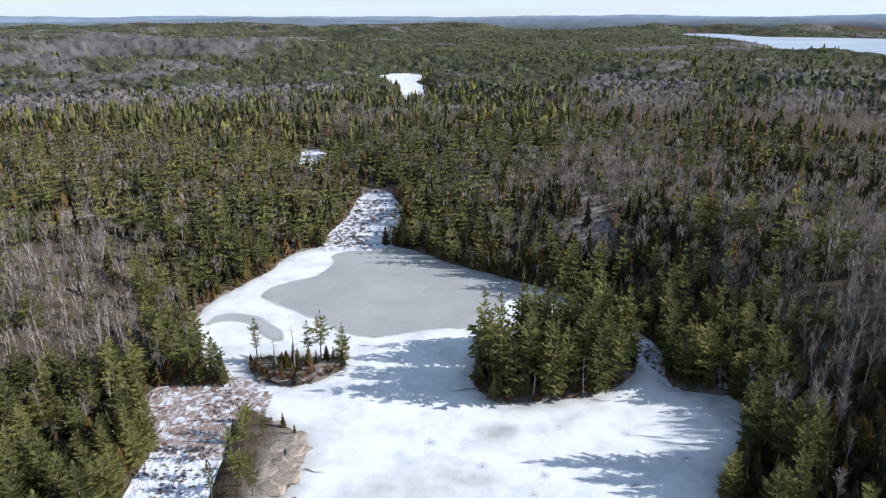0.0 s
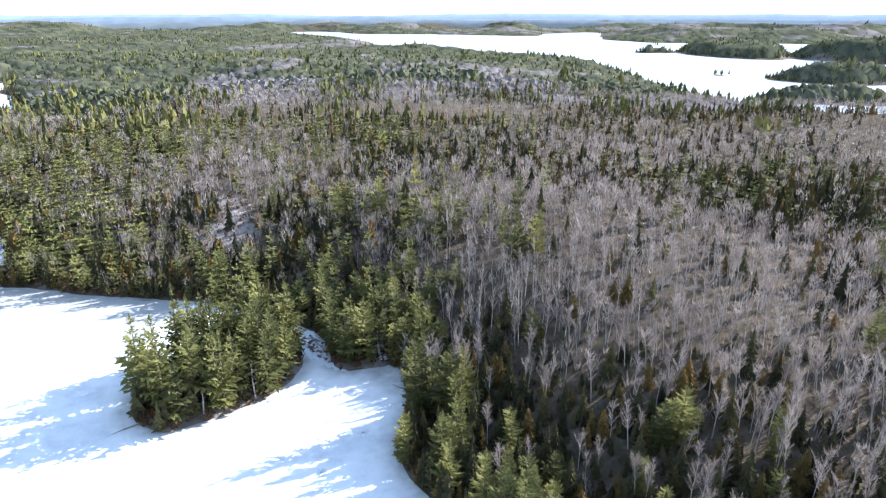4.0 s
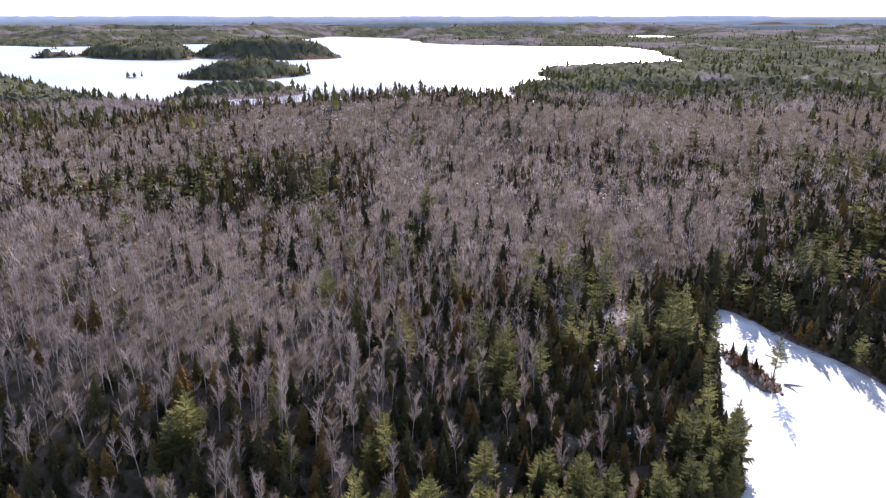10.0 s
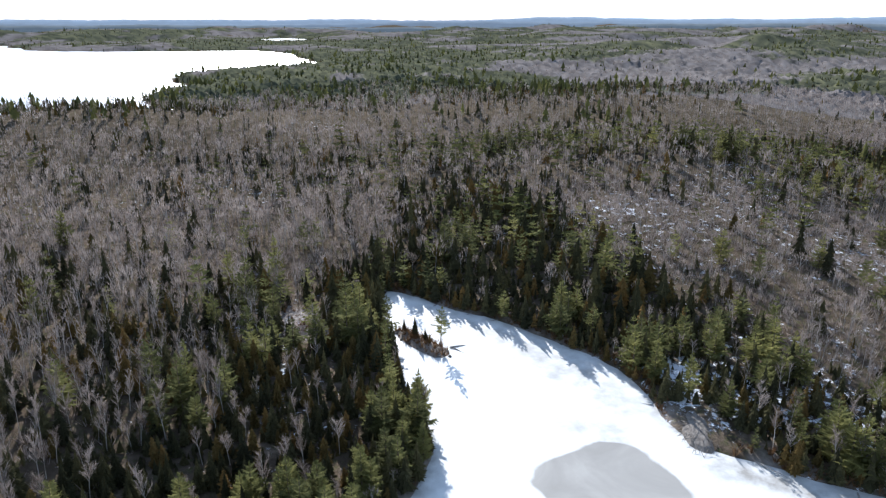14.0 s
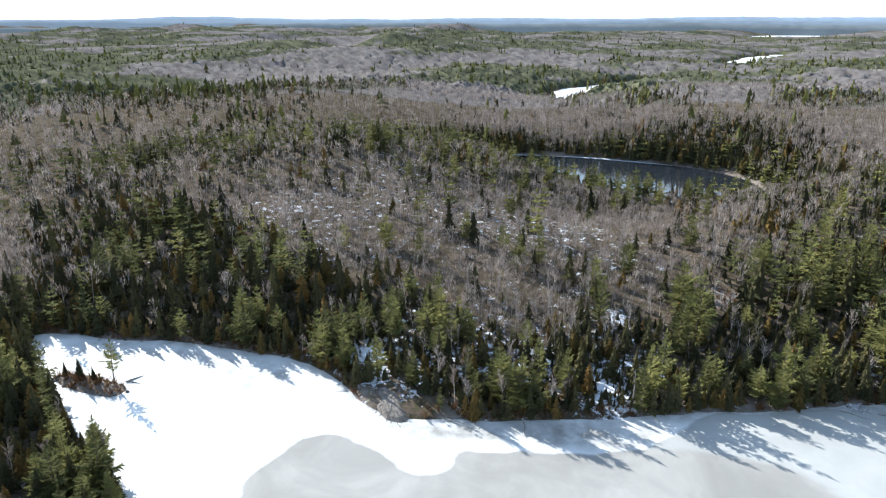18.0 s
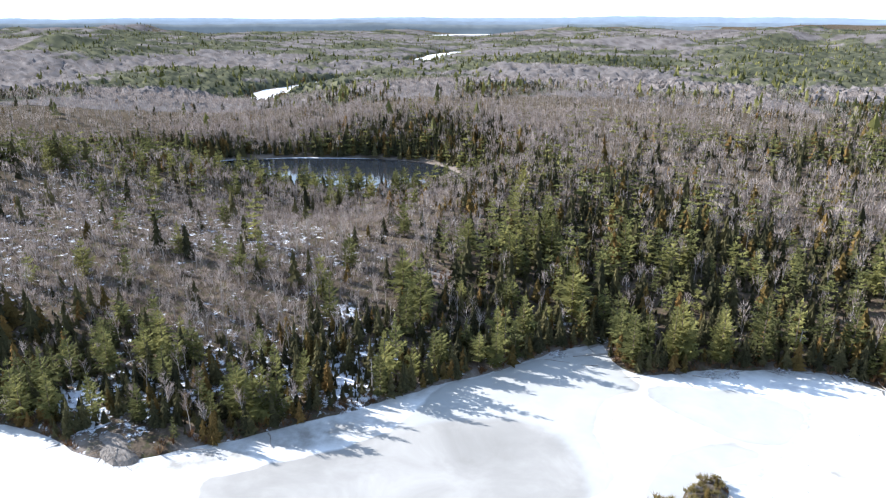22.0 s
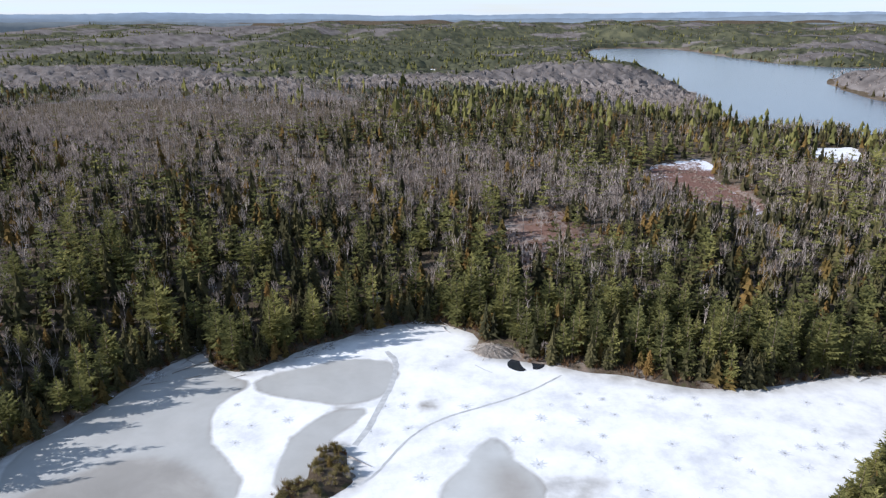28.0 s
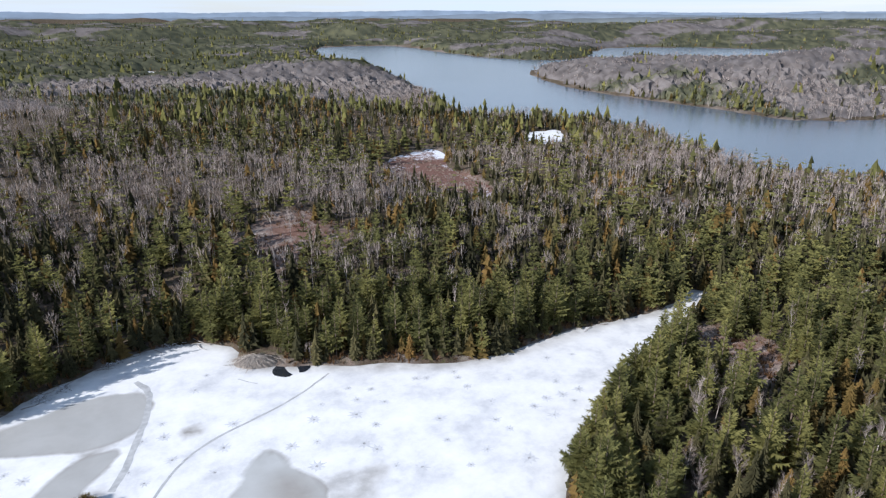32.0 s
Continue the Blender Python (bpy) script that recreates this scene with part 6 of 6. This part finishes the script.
def plain(name, a, b, rough):
    m, tree, bs = material(name, rough, 0.4)
    tree.links.new(ramp(tree, noise_of(tree, 0.9, 5.0), [(0.35, a), (0.65, b)]), bs.inputs["Base Color"])
    return m


M_CRACK = plain("refrozen_crack_ice", (0.37, 0.375, 0.365), (0.52, 0.525, 0.51), 0.5)
M_MELT = plain("wet_dark_ice", (0.22, 0.22, 0.213), (0.40, 0.40, 0.392), 0.4)
M_SLUSH = plain("slushy_ice", (0.52, 0.53, 0.53), (0.66, 0.67, 0.67), 0.5)
ribbon([(-5.2, -78.4), (-6.7, -79.2), (-9, -81.6), (-12.1, -86.1), (-16.3, -90.1), (-21.4, -92.5), (-26.3, -93.5), (-35.1, -96.2), (-43.2, -100.7)], 0.2, 0.014, M_CRACK,
       "long refrozen crack across the snowy ice")
ribbon([(-14.2, -116.5), (-15.4, -113), (-15.2, -110.1), (-13.3, -103.5), (-11.1, -98.6), (-7.9, -91.3), (-5.6, -87.6)], 0.5, 0.010, M_CRACK, "grey refrozen crack in the lake ice")
ribbon([(-40.1, 143.1), (-32.4, 136.8), (-25.4, 131.5), (-21, 126)], 0.22, 0.010, M_CRACK, "thin crack at the edge of the bare ice")
ribbon([(-31.5, -104.2), (-30, -106.3), (-29.2, -107.6)], 0.1, 0.018, M_CRACK, "short crack in the ice by the lodge")


def star(cx, cy, r, seed, arms=9):
    q = random.Random(seed)
    pts = []
    for i in range(arms * 2):
        a = math.pi * i / arms
        k = r * (q.uniform(0.85, 1.5) if i % 2 else q.uniform(0.45, 0.75))
        pts.append((cx + k * math.cos(a), cy + k * math.sin(a)))
    return pts


HOLES = [(-43.7, -94.1), (-46.8, -91.7), (-55.1, -90.5), (-56.6, -89.6), (-46.7, -86.9), (-61.8, -88.8), (-61.2, -86.7), (-43.3, -90.0), (-68.2, -81.3), (-60.8, -83.4), (-74.5, -76.2),
         (-72.5, -72.4), (-83.8, -81.9), (-78.9, -83.5), (-61.3, -77.3), (-51.5, -77.8), (-42.4, -81.9), (-41.2, -86.1), (-35.0, -88.5), (-33.0, -82.8), (-29.4, -83.8), (-38.6, -78.5),
         (-39.5, -76.2), (-49.3, -72.4), (-52.8, -67.2), (-42.7, -69.0), (-39.8, -71.2), (-48.7, -65.6), (-58.5, -72.6)]
HOLES += [(-66.2, -72.2), (-67.1, -68.5), (-72.7, -69.8), (-75.9, -72.1), (-58.8, -69.5), (-83.1, -69.4), (-69.4, -73.0), (-15.0, -100.6), (-11.4, -97.3), (-14.4, -96.6), (-24.2, -94.4),
          (-21.0, -89.0), (-9.6, -87.0), (-18.2, -84.0), (-8.3, -90.6), (-14.0, -90.2), (-13.9, -78.0), (12.1, -103.0), (13.4, -97.5), (9.6, -96.2), (6.1, -99.5), (4.0, -96.6),
          (11.8, -92.0), (-37.7, -91.9), (-56.5, -62.2), (-30.5, -77.4)]
HOLES += [(5.5, 82), (14, 80), (22, 84), (18, 92), (-2, 88), (28, 90), (35, 84), (12, 76), (26, 78), (-22, -108), (-25, -112)]
for i, (x, y) in enumerate(HOLES):
    size = rnd.uniform(0.35, 0.7)
    hole = flat_patch("melt_hole", star(x, y, size * 1.7, i), 0.006, M_SLUSH, "star-shaped grey melt hole in the snowy ice", "melt hole", "melt holes in the ice")
    core = flat_patch("dark_core", star(x, y, size * 0.42, i + 90, 6), 0.011, M_MELT, "", "")
    core.parent = hole


def crescent(cx, cy, r0, r1, a0, a1, seed):
    q = random.Random(seed)
    outer, inner = [], []
    for i in range(13):
        u = i / 12
        a = radians(a0 + (a1 - a0) * u)
        bulge = math.sin(math.pi * u) ** 0.6
        k0, k1 = r0 + (r1 - r0) * (0.5 - 0.5 * bulge), r0 + (r1 - r0) * (0.5 + 0.5 * bulge)
        outer.append((cx + k1 * math.cos(a) * q.uniform(0.97, 1.03), cy + k1 * math.sin(a)))
        inner.append((cx + k0 * math.cos(a), cy + k0 * math.sin(a)))
    v = [(px, py, 0.02) for px, py in outer + inner]
    f = [(i, i + 1, 14 + i, 13 + i) for i in range(12)]
    ob = new("open_water", mesh_of("open_water", v, f, M_DARK))
    return tagged(ob, "black open water beside the beaver lodge", "water", group="open water by the lodge")


crescent(-38.4, -105.9, 1.0, 3.5, -75, 72, 1)
crescent(-38.4, -105.9, 1.0, 3.3, 104, 245, 2)
